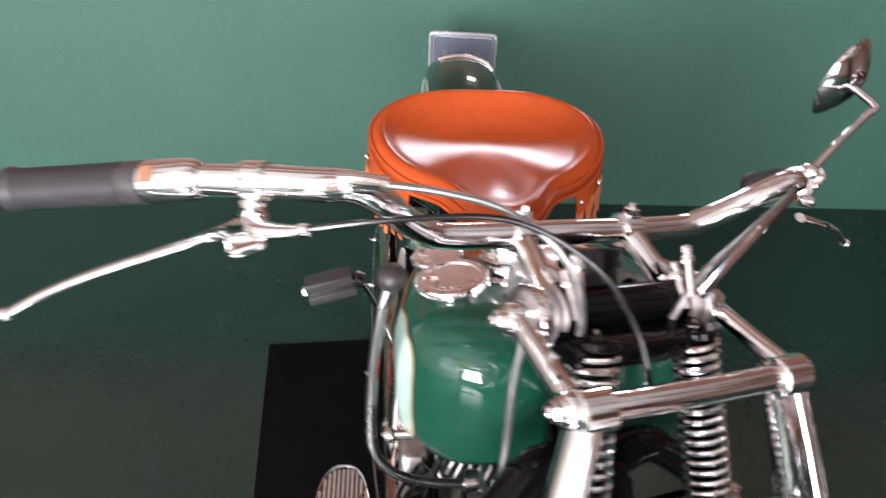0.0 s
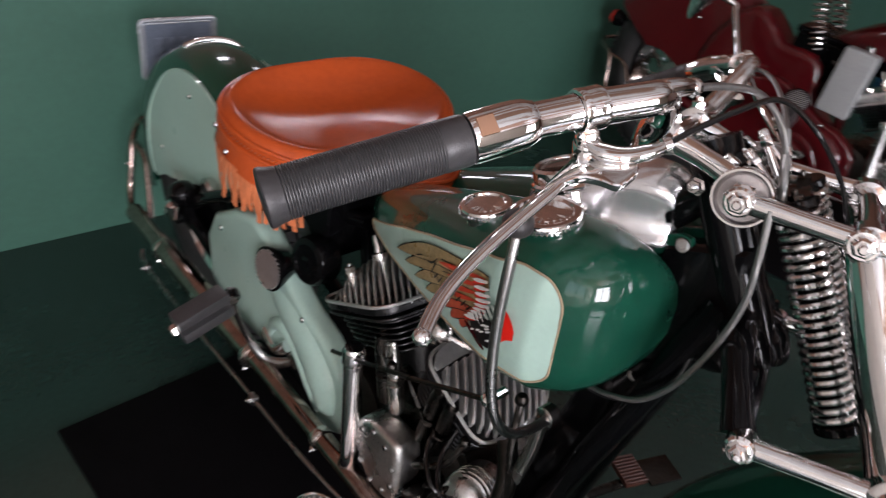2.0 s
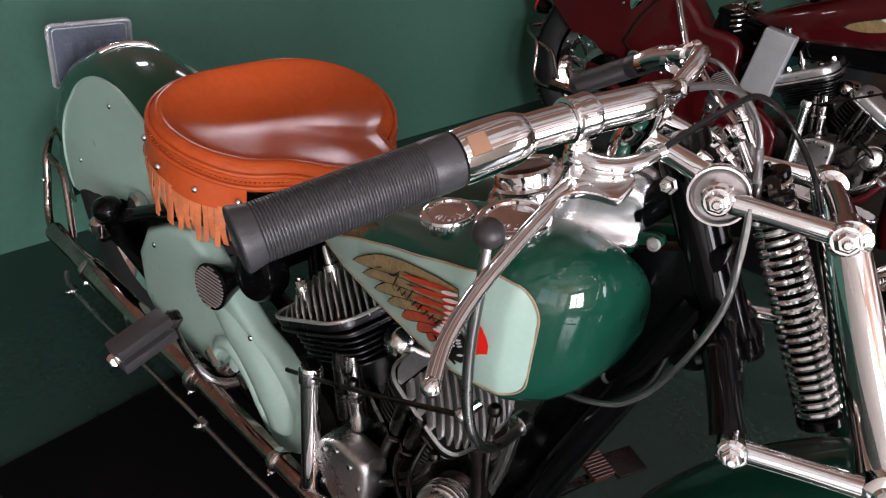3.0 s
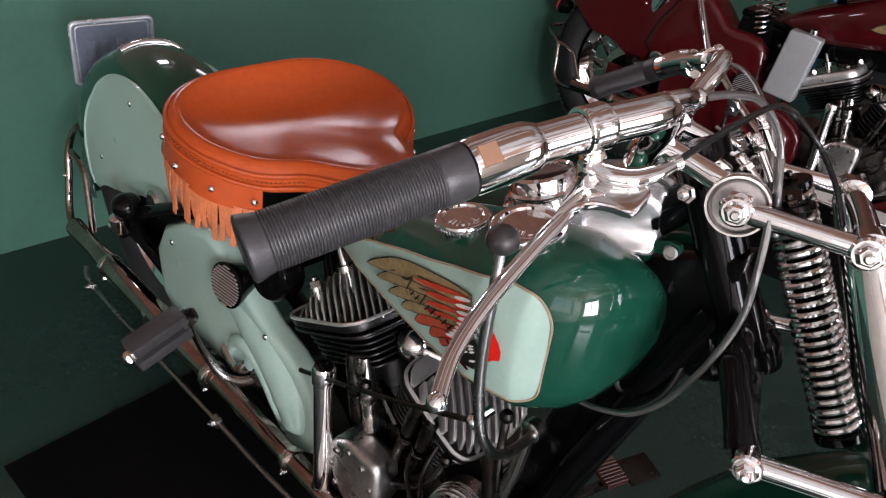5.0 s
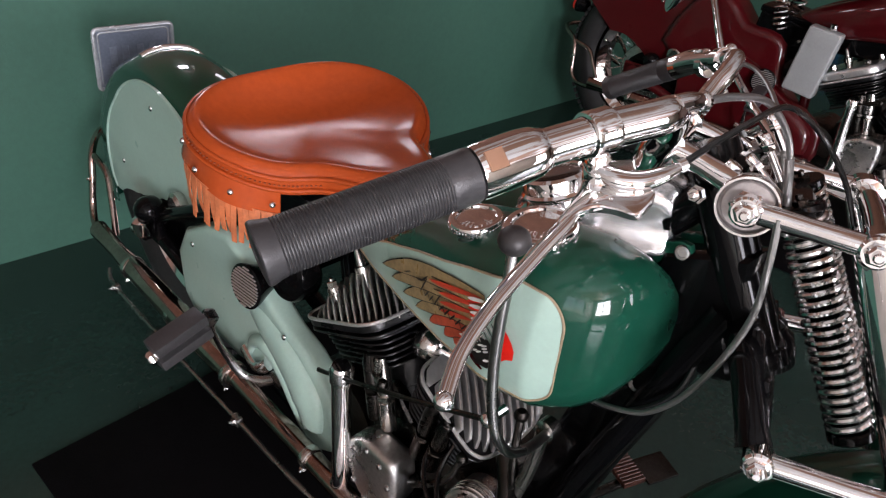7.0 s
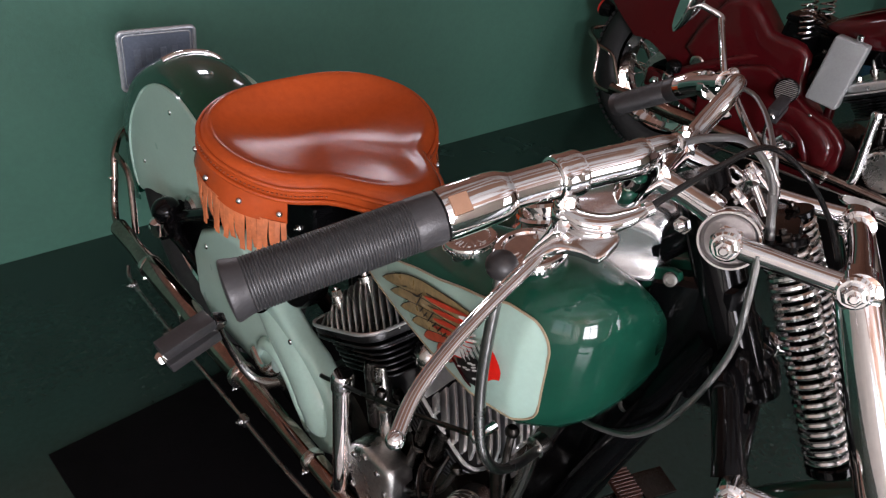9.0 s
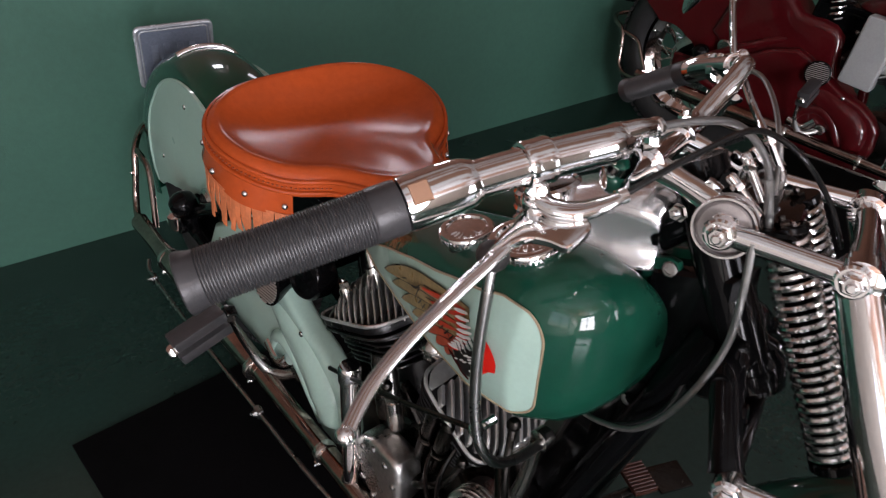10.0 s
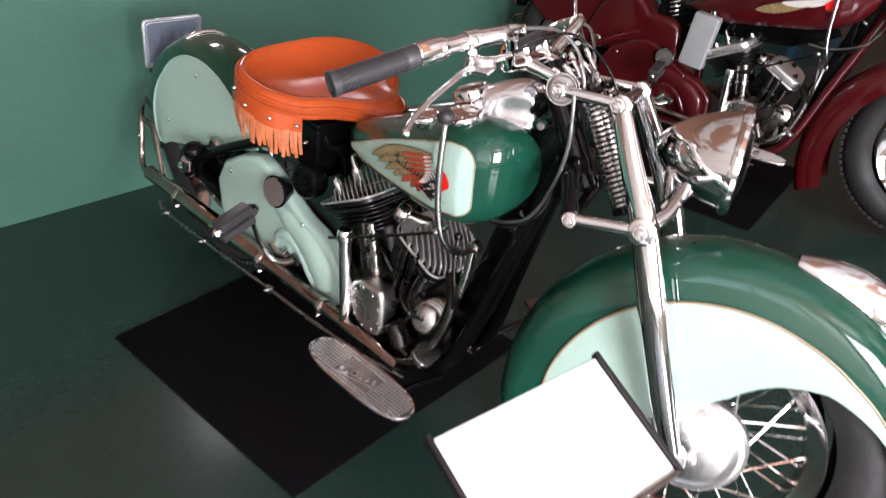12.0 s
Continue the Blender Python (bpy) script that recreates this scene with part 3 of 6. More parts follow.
def handlebar(bike, S):
    path = [(-0.362, 0.801, 0.991), (-0.330, 0.778, 1.006), (-0.29, 0.750, 1.0205), (-0.25, 0.7225, 1.0325), (-0.2283, 0.718, 1.0335), (-0.200, 0.720, 1.018), (-0.1824, 0.7265, 1.001), (-0.155, 0.733, 0.982), (-0.1296, 0.7348, 0.9745), (-0.0539, 0.7315, 0.9753), (0, 0.731, 0.976)]
    full = path + [(-x, y, z) for x, y, z in reversed(path[:-1])]
    bm = bmesh.new()
    sweep(bm, full, 0.0120, 20, 5)
    bar = part("handlebar", bm, CHROME, bike, "wide chrome handlebar", S)
    bm = bmesh.new()  # the thicker sleeve of the brake side
    sweep(bm, [(-0.300, 0.757, 1.017), (-0.28, 0.7430, 1.0238), (-0.25, 0.7225, 1.0325), (-0.236, 0.7195, 1.0342), (-0.226, 0.7178, 1.0325)], [0.0124, 0.0127, 0.0127, 0.0122, 0.0105], 18, 5)
    sleeve = part("bar_sleeve", bm, CHROME, bar, turn=S)
    bm = bmesh.new()  # ferrule where the throttle cable leaves the sleeve
    sweep(bm, [(-0.240, 0.7165, 1.0405), (-0.228, 0.7105, 1.0430), (-0.214, 0.7050, 1.0438)], [0.0075, 0.0070, 0.0060], 14, 3)
    lathe(bm, [(0.0052, 0.0), (0.0072, 0.001), (0.0072, 0.004), (0.0045, 0.005)], (-0.213, 0.704, 1.0435), (0.9, -0.4, 0.1), 14)
    part("cable_ferrule", bm, CHROME, sleeve, turn=S)
    for s in (-1, 1):
        a, b = Vector((s * 0.360, 0.7995, 0.992)), Vector((s * 0.4560, 0.8735, 0.9435)) if s < 0 else Vector((0.420, 0.892, 0.930))
        d = (b - a)
        L_ = d.length
        bm = bmesh.new()
        prof = [(0.0130, 0.0), (0.0164, 0.001), (0.0168, 0.004), (0.0168, 0.018), (0.0164, 0.0195)]
        z = 0.020
        ribs = 54
        step = (L_ - 0.020 - 0.012) / ribs
        for i in range(ribs):
            prof += [(0.0160, z), (0.0167, z + step * 0.3), (0.0167, z + step * 0.65), (0.0160, z + step * 0.95)]
            z += step
        prof += [(0.0167, L_ - 0.0115), (0.0172, L_ - 0.008), (0.0186, L_ - 0.003), (0.0186, L_ - 0.001), (0.0176, L_), (0.010, L_ + 0.001), (0.008, L_ - 0.002)]
        lathe(bm, prof, a, d, 32)
        part("grip", bm, RUBBER, bar, "ribbed black rubber grip", S)
        bm = bmesh.new()
        lathe(bm, [(0.0118, -0.0475), (0.0132, -0.0470), (0.0136, -0.0455), (0.0140, -0.0450), (0.0158, -0.0400), (0.0166, -0.0330), (0.0169, -0.0220), (0.0169, -0.0030), (0.0165, -0.0005), (0.012, 0.0005)], a, d, 36)
        col = part("twist_collar", bm, CHROME, bar, "chrome twist-grip collar", S)
        q = frame_to(d)
        out = Vector((-0.35, -0.60, 0.72)) if s < 0 else Vector((0.35, -0.6, 0.72))
        out = (out - d.normalized() * out.dot(d.normalized())).normalized()
        bm = bmesh.new()  # small plain plate let into the collar, the ceiling's reflection painted as its colour
        block(bm, (0.012, 0.013, 0.0012), a - d.normalized() * 0.010 + out * 0.0168, Matrix((d.normalized(), out.cross(d.normalized()), out)).transposed().to_4x4(), 0.0004, 1)
        part("collar_plate", bm, PLATE_REFLECTION, col, "plain plate in the brown of its reflection", S)
    # lever clamp and lever of the right hand
    ring_at = Vector((-0.291, 0.7505, 1.0205))
    bar_dir = Vector((-0.040, 0.028, -0.0145)).normalized()
    plane = Vector((-0.4313, 0.0519, 0.9007))
    pivot = Vector((-0.2945, 0.7425, 0.9985))
    bm = bmesh.new()
    lathe(bm, [(0.0125, -0.010), (0.0146, -0.0095), (0.0154, -0.0075), (0.0150, -0.004), (0.0150, 0.004), (0.0154, 0.0075), (0.0146, 0.0095), (0.0125, 0.010), (0.0118, 0.005), (0.0118, -0.005), (0.0125, -0.010)], ring_at, bar_dir, 32, False)
    block(bm, (0.014, 0.013, 0.014), ring_at.lerp(pivot, 0.72), Euler((0.5, 0.2, 0.5)), 0.0045, 3)
    lathe(bm, [(0.0090, -0.010), (0.0098, -0.008), (0.0098, 0.002), (0.0088, 0.0035)], pivot, plane, 28)
    clamp = part("lever_clamp", bm, CHROME, bar, turn=S)
    for dx in (-0.005, 0.006):
        bm = bmesh.new()
        ball(bm, ring_at + bar_dir * dx + Vector((-0.0085, -0.0100, 0.0062)), 0.0026, (1, 1, 0.7), 10)
        part("clamp_screw", bm, CHROME, clamp, turn=S)
    bm = bmesh.new()
    lathe(bm, [(0.0068, 0.003), (0.0068, 0.0045), (0.0060, 0.0055), (0.0048, 0.0056), (0.0045, 0.0046), (0.0006, 0.0046)], pivot, plane, 24)
    part("pivot_screw", bm, CHROME, clamp, turn=S)
    bm = bmesh.new()  # crescent yoke that holds the cable
    sweep(bm, [(-0.2945, 0.7415, 0.9990), (-0.2950, 0.729, 0.9975), (-0.2905, 0.7170, 0.9990), (-0.2820, 0.7085, 1.0030), (-0.2745, 0.703, 1.0065), (-0.269, 0.700, 1.0090)],
          [0.0082, 0.0092, 0.0090, 0.0076, 0.0060, 0.0048], 18, 6, 0.72)
    lathe(bm, [(0.0040, 0.0), (0.0052, 0.0006), (0.0052, 0.006), (0.0035, 0.007)], (-0.2695, 0.7003, 1.0088), (0.75, -0.55, 0.36), 14)
    part("cable_yoke", bm, CHROME, clamp, turn=S)
    u_, v_, o_ = Vector((-0.8989, 0.0608, -0.434)), Vector((-0.0773, -0.9968, 0.0204)), Vector((-0.3108, 0.728, 0.9841))
    place = Matrix(((u_.x, v_.x, plane.x, o_.x), (u_.y, v_.y, plane.y, o_.y), (u_.z, v_.z, plane.z, o_.z), (0, 0, 0, 1)))
    bm = bmesh.new()  # broad flat root of the lever
    prism(bm, [(0.030, -0.020), (0.014, -0.0205), (-0.001, -0.0200), (-0.015, -0.0228), (-0.0250, -0.0200), (-0.0245, -0.008), (-0.0235, 0.006), (-0.0240, 0.018), (-0.0200, 0.0225), (-0.0105, 0.0225),
               (0.0025, 0.0190), (0.0035, 0.0075), (0.0070, -0.0045), (0.0165, -0.0110), (0.030, -0.0140)], 0.0065, place, 0.0022, 3, 3)
    lever = part("hand_lever", bm, CHROME, bar, "slim chrome brake lever with a ball end", S)
    tip = Vector((-0.4590, 0.7525, 0.9110))
    bm = bmesh.new()
    sweep(bm, [(-0.326, 0.7440, 0.9760), (-0.338, 0.7460, 0.9700), (-0.362, 0.7510, 0.9580), (-0.402, 0.7570, 0.9390), (-0.434, 0.7580, 0.9230), tip], [0.0048, 0.0051, 0.0050, 0.0048, 0.0046, 0.0045], 18, 6, 0.66)
    ball(bm, tip, 0.0054)
    part("lever_arm", bm, CHROME, lever, turn=S)
    # risers and clamps in the middle
    for s in (-1, 1):
        bm = bmesh.new()
        sweep(bm, [(s * 0.060, 0.7315, 0.975), (s * 0.062, 0.695, 0.968), (s * 0.064, 0.655, 0.957)], [0.0125, 0.0105, 0.013], 14, 4)
        lathe(bm, [(0.0125, -0.010), (0.0165, -0.009), (0.0165, 0.009), (0.0125, 0.010)], (s * 0.060, 0.7315, 0.976), (1, 0, 0), 20)
        riser = part("riser", bm, CHROME, bar, turn=S)
        bm = bmesh.new()
        hexbolt(bm, (s * 0.060, 0.733, 0.991), (0, 0.2, 1), 0.007, 0.008)
        part("clamp_bolt", bm, CHROME, riser, turn=S)
    # fittings of the left hand: pinch clamp, lever and mirror
    la = Vector((0.30, 0.7525, 1.012))
    bm = bmesh.new()
    lathe(bm, [(0.012, -0.008), (0.016, -0.007), (0.016, 0.007), (0.012, 0.008)], la, (0.7, 0.5, -0.2), 24)
    block(bm, (0.018, 0.014, 0.012), la + Vector((0.003, -0.016, -0.011)), Euler((0.4, 0, -0.5)), 0.005, 3)
    block(bm, (0.013, 0.011, 0.016), la + Vector((0.018, 0.008, 0.011)), Euler((0, 0.3, 0.6)), 0.005, 3)
    part("lever_clamp", bm, CHROME, bar, turn=S)
    bm = bmesh.new()
    sweep(bm, [la + Vector((-0.012, -0.03, -0.024)), la + Vector((0.03, -0.03, -0.034)), la + Vector((0.09, -0.01, -0.055)), la + Vector((0.155, 0.005, -0.09))], [0.0070, 0.0062, 0.0050, 0.0044], 12, 5, 0.65)
    ball(bm, la + Vector((0.155, 0.005, -0.09)), 0.007)
    part("hand_lever", bm, CHROME, bar, "slim chrome clutch lever", S)
    bm = bmesh.new()
    mb = Vector((0.270, 0.735, 1.026))
    lathe(bm, [(0.012, -0.008), (0.016, -0.007), (0.016, 0.007), (0.012, 0.008)], mb, (0.7, 0.5, -0.2), 24)
    ball(bm, mb + Vector((0.004, -0.006, 0.014)), 0.0085)
    part("mirror_clamp", bm, CHROME, bar, turn=S)
    bm = bmesh.new()
    top = Vector((0.408, 0.784, 1.094))
    sweep(bm, [mb + Vector((-0.20, -0.105, -0.052)), mb + Vector((-0.09, -0.05, -0.026)), mb + Vector((0.004, -0.006, 0.004))], 0.0042, 10, 3)
    sweep(bm, [mb + Vector((0.0, -0.004, -0.004)), mb.lerp(top, 0.5), top - Vector((0.006, 0.002, 0.004))], 0.0044, 12, 2)
    sweep(bm, [top - Vector((0.010, 0.004, 0.006)), top, top + Vector((-0.004, 0.020, 0.006)), top + Vector((-0.007, 0.036, 0.010))], 0.0044, 12, 4)
    stalk = part("mirror_stalk", bm, CHROME, bar, turn=S)
    mc, face = top + Vector((-0.008, 0.052, 0.014)), Vector((-0.30, 0.92, 0.10))
    bm = bmesh.new()
    lathe(bm, [(0.002, -0.024), (0.012, -0.023), (0.030, -0.015), (0.046, -0.004), (0.049, 0.0), (0.0475, 0.001)], mc, face, 36)
    part("mirror_shell", bm, CHROME, stalk, turn=S)
    bm = bmesh.new()
    lathe(bm, [(0.0455, -0.001), (0.0455, 0.0022)], mc, face, 36)
    part("mirror_glass", bm, POLISHED, stalk, turn=S)
    return bar


def cables(bike, S):
    runs = [("brake_cable", CABLE_BLACK, 0.0024, [(-0.266, 0.699, 1.0100), (-0.20, 0.672, 1.034), (-0.13, 0.648, 1.044), (-0.07, 0.615, 1.021), (-0.042, 0.582, 0.985), (-0.03, 0.56, 0.949)]),
            ("throttle_cable", CABLE_GREY, 0.0030, [(-0.213, 0.7035, 1.0435), (-0.17, 0.684, 1.047), (-0.125, 0.662, 1.042), (-0.08, 0.638, 1.012), (-0.060, 0.622, 0.965), (-0.065, 0.61, 0.93)]),
            ("spark_cable", CABLE_GREY, 0.0028, [(0.250, 0.720, 1.03), (0.20, 0.69, 1.032), (0.13, 0.66, 1.015), (0.06, 0.635, 0.98), (0.035, 0.62, 0.92)])]
    for nm, mat, r, pts in runs:
        bm = bmesh.new()
        sweep(bm, pts, r, 10, 8)
        if mat is CABLE_GREY:
            line = smooth_path(pts, 40)
            for i in range(len(line) * 2 // 3, len(line) - 1):
                disc(bm, line[i], line[i + 1] - line[i], r + 0.0009, 0.0014, 10, 0.0002)
        part(nm, bm, mat, bike, "", S)
    bm = bmesh.new()  # loop from the head under the tank
    pts = [(-0.075, 0.588, 0.972), (-0.080, 0.580, 0.930), (-0.080, 0.577, 0.880), (-0.078, 0.588, 0.822), (-0.078, 0.604, 0.772), (-0.078, 0.620, 0.738), (-0.078, 0.644, 0.707), (-0.076, 0.678, 0.686), (-0.070, 0.709, 0.672), (-0.06, 0.77, 0.655), (-0.05, 0.84, 0.655)]
    sweep(bm, pts, 0.0026, 10, 8)
    line = smooth_path(pts, 60)
    for i in range(0, len(line) - 1):
        disc(bm, line[i], line[i + 1] - line[i], 0.0032, 0.0012, 10, 0.0002)
    part("armoured_cable", bm, CABLE_GREY, bike, "grey armoured cable looping under the tank")
    bm = bmesh.new()
    sweep(bm, [(-0.01, 0.63, 0.80), (-0.035, 0.632, 0.72), (-0.055, 0.68, 0.668), (-0.05, 0.75, 0.65), (-0.03, 0.82, 0.66)], 0.0036, 8, 8)
    part("wiring_cable", bm, CABLE_BLACK, bike)


# tank outline: y, outer side, top, bottom
T_OUT = [(0.662, 0.05), (0.668, 0.094), (0.68, 0.124), (0.70, 0.147), (0.74, 0.168), (0.80, 0.172), (0.88, 0.160), (0.97, 0.138), (1.05, 0.116), (1.12, 0.092), (1.16, 0.066), (1.178, 0.04)]
T_TOP = [(0.662, 0.80), (0.668, 0.832), (0.68, 0.853), (0.70, 0.867), (0.74, 0.875), (0.80, 0.867), (0.88, 0.841), (0.97, 0.805), (1.05, 0.772), (1.12, 0.740), (1.16, 0.716), (1.178, 0.70)]
T_BOT = [(0.662, 0.765), (0.668, 0.732), (0.68, 0.708), (0.70, 0.686), (0.74, 0.664), (0.80, 0.652), (0.88, 0.650), (0.97, 0.648), (1.05, 0.646), (1.12, 0.647), (1.16, 0.656), (1.178, 0.67)]
T_IN, T_POW = 0.010, 2.7


def tank_side(y, z, out=0.0):
    """Outer surface of the right tank half at y, z."""
    o, t, b = lerp(T_OUT, y), lerp(T_TOP, y), lerp(T_BOT, y)
    zc, h, w = (t + b) / 2, (t - b) / 2, (o - T_IN) / 2
    k = min(0.999, abs(z - zc) / h)
    return -(o + T_IN) / 2 - w * (1 - k ** T_POW) ** (1 / T_POW) - out


def tank_top(y, x):
    o, t, b = lerp(T_OUT, y), lerp(T_TOP, y), lerp(T_BOT, y)
    zc, h, w = (t + b) / 2, (t - b) / 2, (o - T_IN) / 2
    k = min(0.999, abs(abs(x) - (o + T_IN) / 2) / w)
    return zc + h * (1 - k ** T_POW) ** (1 / T_POW)


P_TOP = [(0.713, 0.835), (0.738, 0.841), (0.771, 0.839), (0.84, 0.816), (0.934, 0.780), (1.008, 0.747), (1.07, 0.715), (1.128, 0.687)]
P_LOW = [(0.713, 0.703), (0.73, 0.701), (0.76, 0.697), (0.811, 0.695), (0.875, 0.692), (0.959, 0.684), (1.05, 0.679), (1.128, 0.677)]


def panel_uv(u, v):
    """A place on the pale tank panel: u from its front to its tail, v from its lower to its upper edge."""
    y = 0.713 + 0.415 * u
    a, b = lerp(P_LOW, y), lerp(P_TOP, y)
    if u < 0.075:  # rounded front corners
        e = 1 - u / 0.075
        cut = 0.030 * (1 - math.sqrt(max(0, 1 - e * e)))
        a, b = a + cut, b - cut
    return y, a + (b - a) * v


def on_panel(bm, outline, out, thick=0.0006):
    """A flat shape in panel coordinates laid on the tank's side."""
    c = [sum(p[i] for p in outline) / len(outline) for i in (0, 1)]
    ring = []
    for y, z in outline:
        ring.append(bm.verts.new((tank_side(y, z, out), y, z)))
    mid = bm.verts.new((tank_side(c[0], c[1], out), *c))
    for i in range(len(ring)):
        bm.faces.new((ring[i], ring[(i + 1) % len(ring)], mid))


def fuel_tank(bike, paint, side_paint, emblem, script=True):
    tank = None
    for s in (1, -1):
        bm = bmesh.new()
        rows = []
        ys = [0.662, 0.664, 0.668, 0.673, 0.68, 0.689] + [0.70 + 0.02 * i for i in range(22)] + [1.135, 1.15, 1.16, 1.17, 1.178]
        for y in ys:
            o, t, b = lerp(T_OUT, y), lerp(T_TOP, y), lerp(T_BOT, y)
            xc, zc, w, h = -(o + T_IN) / 2, (t + b) / 2, (o - T_IN) / 2, (t - b) / 2
            ring = []
            for j in range(48):
                a = 2 * math.pi * j / 48
                c, q = math.cos(a), math.sin(a)
                ring.append(bm.verts.new((s * (xc + w * math.copysign(abs(c) ** (2 / T_POW), c)), y, zc + h * math.copysign(abs(q) ** (2 / T_POW), q))))
            rows.append(ring)
        skin(bm, rows)
        bmesh.ops.smooth_vert(bm, verts=bm.verts, factor=0.4, use_axis_x=True, use_axis_y=True, use_axis_z=True)
        half = part("fuel_tank" if s > 0 else "tank_half", bm, paint, tank or bike, sharp=60)
        tank = tank or half
        for y, z in ((0.680, 0.868), (0.685, 0.682)):
            bm = bmesh.new()
            prism(bm, [(y - 0.010, z + 0.004), (y - 0.006, z + 0.011), (y + 0.004, z + 0.011), (y + 0.030, z - 0.002), (y + 0.030, z - 0.030), (y + 0.006, z - 0.012), (y - 0.008, z - 0.006)], 0.008, at_x(s * -0.0145), 0.002, 2)
            lug = part("mounting_lug", bm, paint, tank)
            bm = bmesh.new()
            lathe(bm, [(0.0085, 0.0), (0.0085, 0.003), (0.0070, 0.0045), (0.0045, 0.0048), (0.0042, 0.0038), (0.0005, 0.0038)], (s * -0.018, y, z), (-s, -0.3, 0.3), 20)
            part("lug_bolt", bm, STEEL, lug)
    # pale panel, mirrored on the far side
    for s in (1, -1):
        bm = bmesh.new()
        nu, nv = 44, 14
        grid = []
        for i in range(nu + 1):
            row = []
            for j in range(nv + 1):
                y, z = panel_uv((i / nu) ** 1.8, j / nv)
                row.append(bm.verts.new((s * tank_side(y, z, 0.0012), y, z)))
            grid.append(row)
        skin(bm, grid, False, ring_closed=False)
        part("side_panel", bm, side_paint, tank, "pale green panel painted on the tank" if side_paint is MINT else "", sharp=60)
        if side_paint is paint:
            continue
        bm = bmesh.new()
        edge = [panel_uv((i / 60) ** 2, 1) for i in range(61)] + [panel_uv((1 - i / 60) ** 2, 0) for i in range(60)]
        loop = [(s * tank_side(y, z, 0.0014), y, z) for y, z in edge]
        sweep(bm, loop, 0.0015, 6, 1, closed=True)
        part("pinstripe", bm, GOLD, tank, "gold line round the tank panel")
    if emblem:
        tank_emblem(tank, script)
    # filler caps
    for y, x, lift, r in ((0.793, -0.108, 0.004, 0.0385), (0.872, -0.118, 0.004, 0.0300)):
        z = tank_top(y, x) - 0.008 + lift
        n = Vector((-0.14, 0.14, 1))
        bm = bmesh.new()
        lathe(bm, [(r * 0.80, -0.016), (r * 0.82, 0.0), (r * 0.88, 0.001), (r * 0.99, 0.003), (r * 1.02, 0.005), (r * 1.02, 0.0115), (r * 0.98, 0.0138), (r * 0.90, 0.0146), (r * 0.80, 0.0142), (r * 0.765, 0.0118),
                   (r * 0.73, 0.0112), (r * 0.70, 0.0122), (r * 0.4, 0.0128), (r * 0.05, 0.0130)], (x, y, z), n, 56)
        cap = part("filler_cap", bm, CHROME, tank, "round chrome filler cap")
        q = frame_to(n)
        bm = bmesh.new()  # knurled edge
        for i in range(48):
            a = 2 * math.pi * i / 48
            block(bm, (0.0024, 0.0018, 0.0060), Vector((x, y, z)) + q @ Vector((r * 1.02 * math.cos(a), r * 1.02 * math.sin(a), 0.0082)), q.to_4x4() @ Matrix.Rotation(a, 4, "Z"), 0)
        part("knurling", bm, CHROME, cap)
        for k in range(7):  # raised marks round the field
            a = radians(-60 + 20 * k)
            o = Vector((x, y, z)) + q @ Vector((r * 0.5 * math.cos(a), r * 0.5 * math.sin(a), 0.0130))
            bm = bmesh.new()
            block(bm, (0.0085, 0.0022 if k % 3 else 0.0045, 0.0014), o, q.to_4x4() @ Matrix.Rotation(a, 4, "Z"), 0.0003, 1)
            part("cap_relief", bm, CHROME, cap)
    return tank


def leaf(a, b, width, bow=0.0, blunt=0.0):
    """Outline of a pointed stroke from a to b, widest past its middle; blunt keeps width at b."""
    d = Vector((b[0] - a[0], b[1] - a[1]))
    n = Vector((-d.y, d.x)).normalized()
    up, low = [], []
    for j in range(15):
        s = j / 14
        w = width * (math.sin(math.pi * s ** 0.75) ** 0.7 * (1 - blunt) + blunt * min(1.0, s * 3) ** 0.7 if s > 0 else 0.0)
        c = Vector(a) + d * s + n * bow * math.sin(math.pi * s)
        up.append(tuple(c + n * w))
        low.append(tuple(c - n * w))
    return up + list(reversed(low[1:-1] if not blunt else low[1:]))


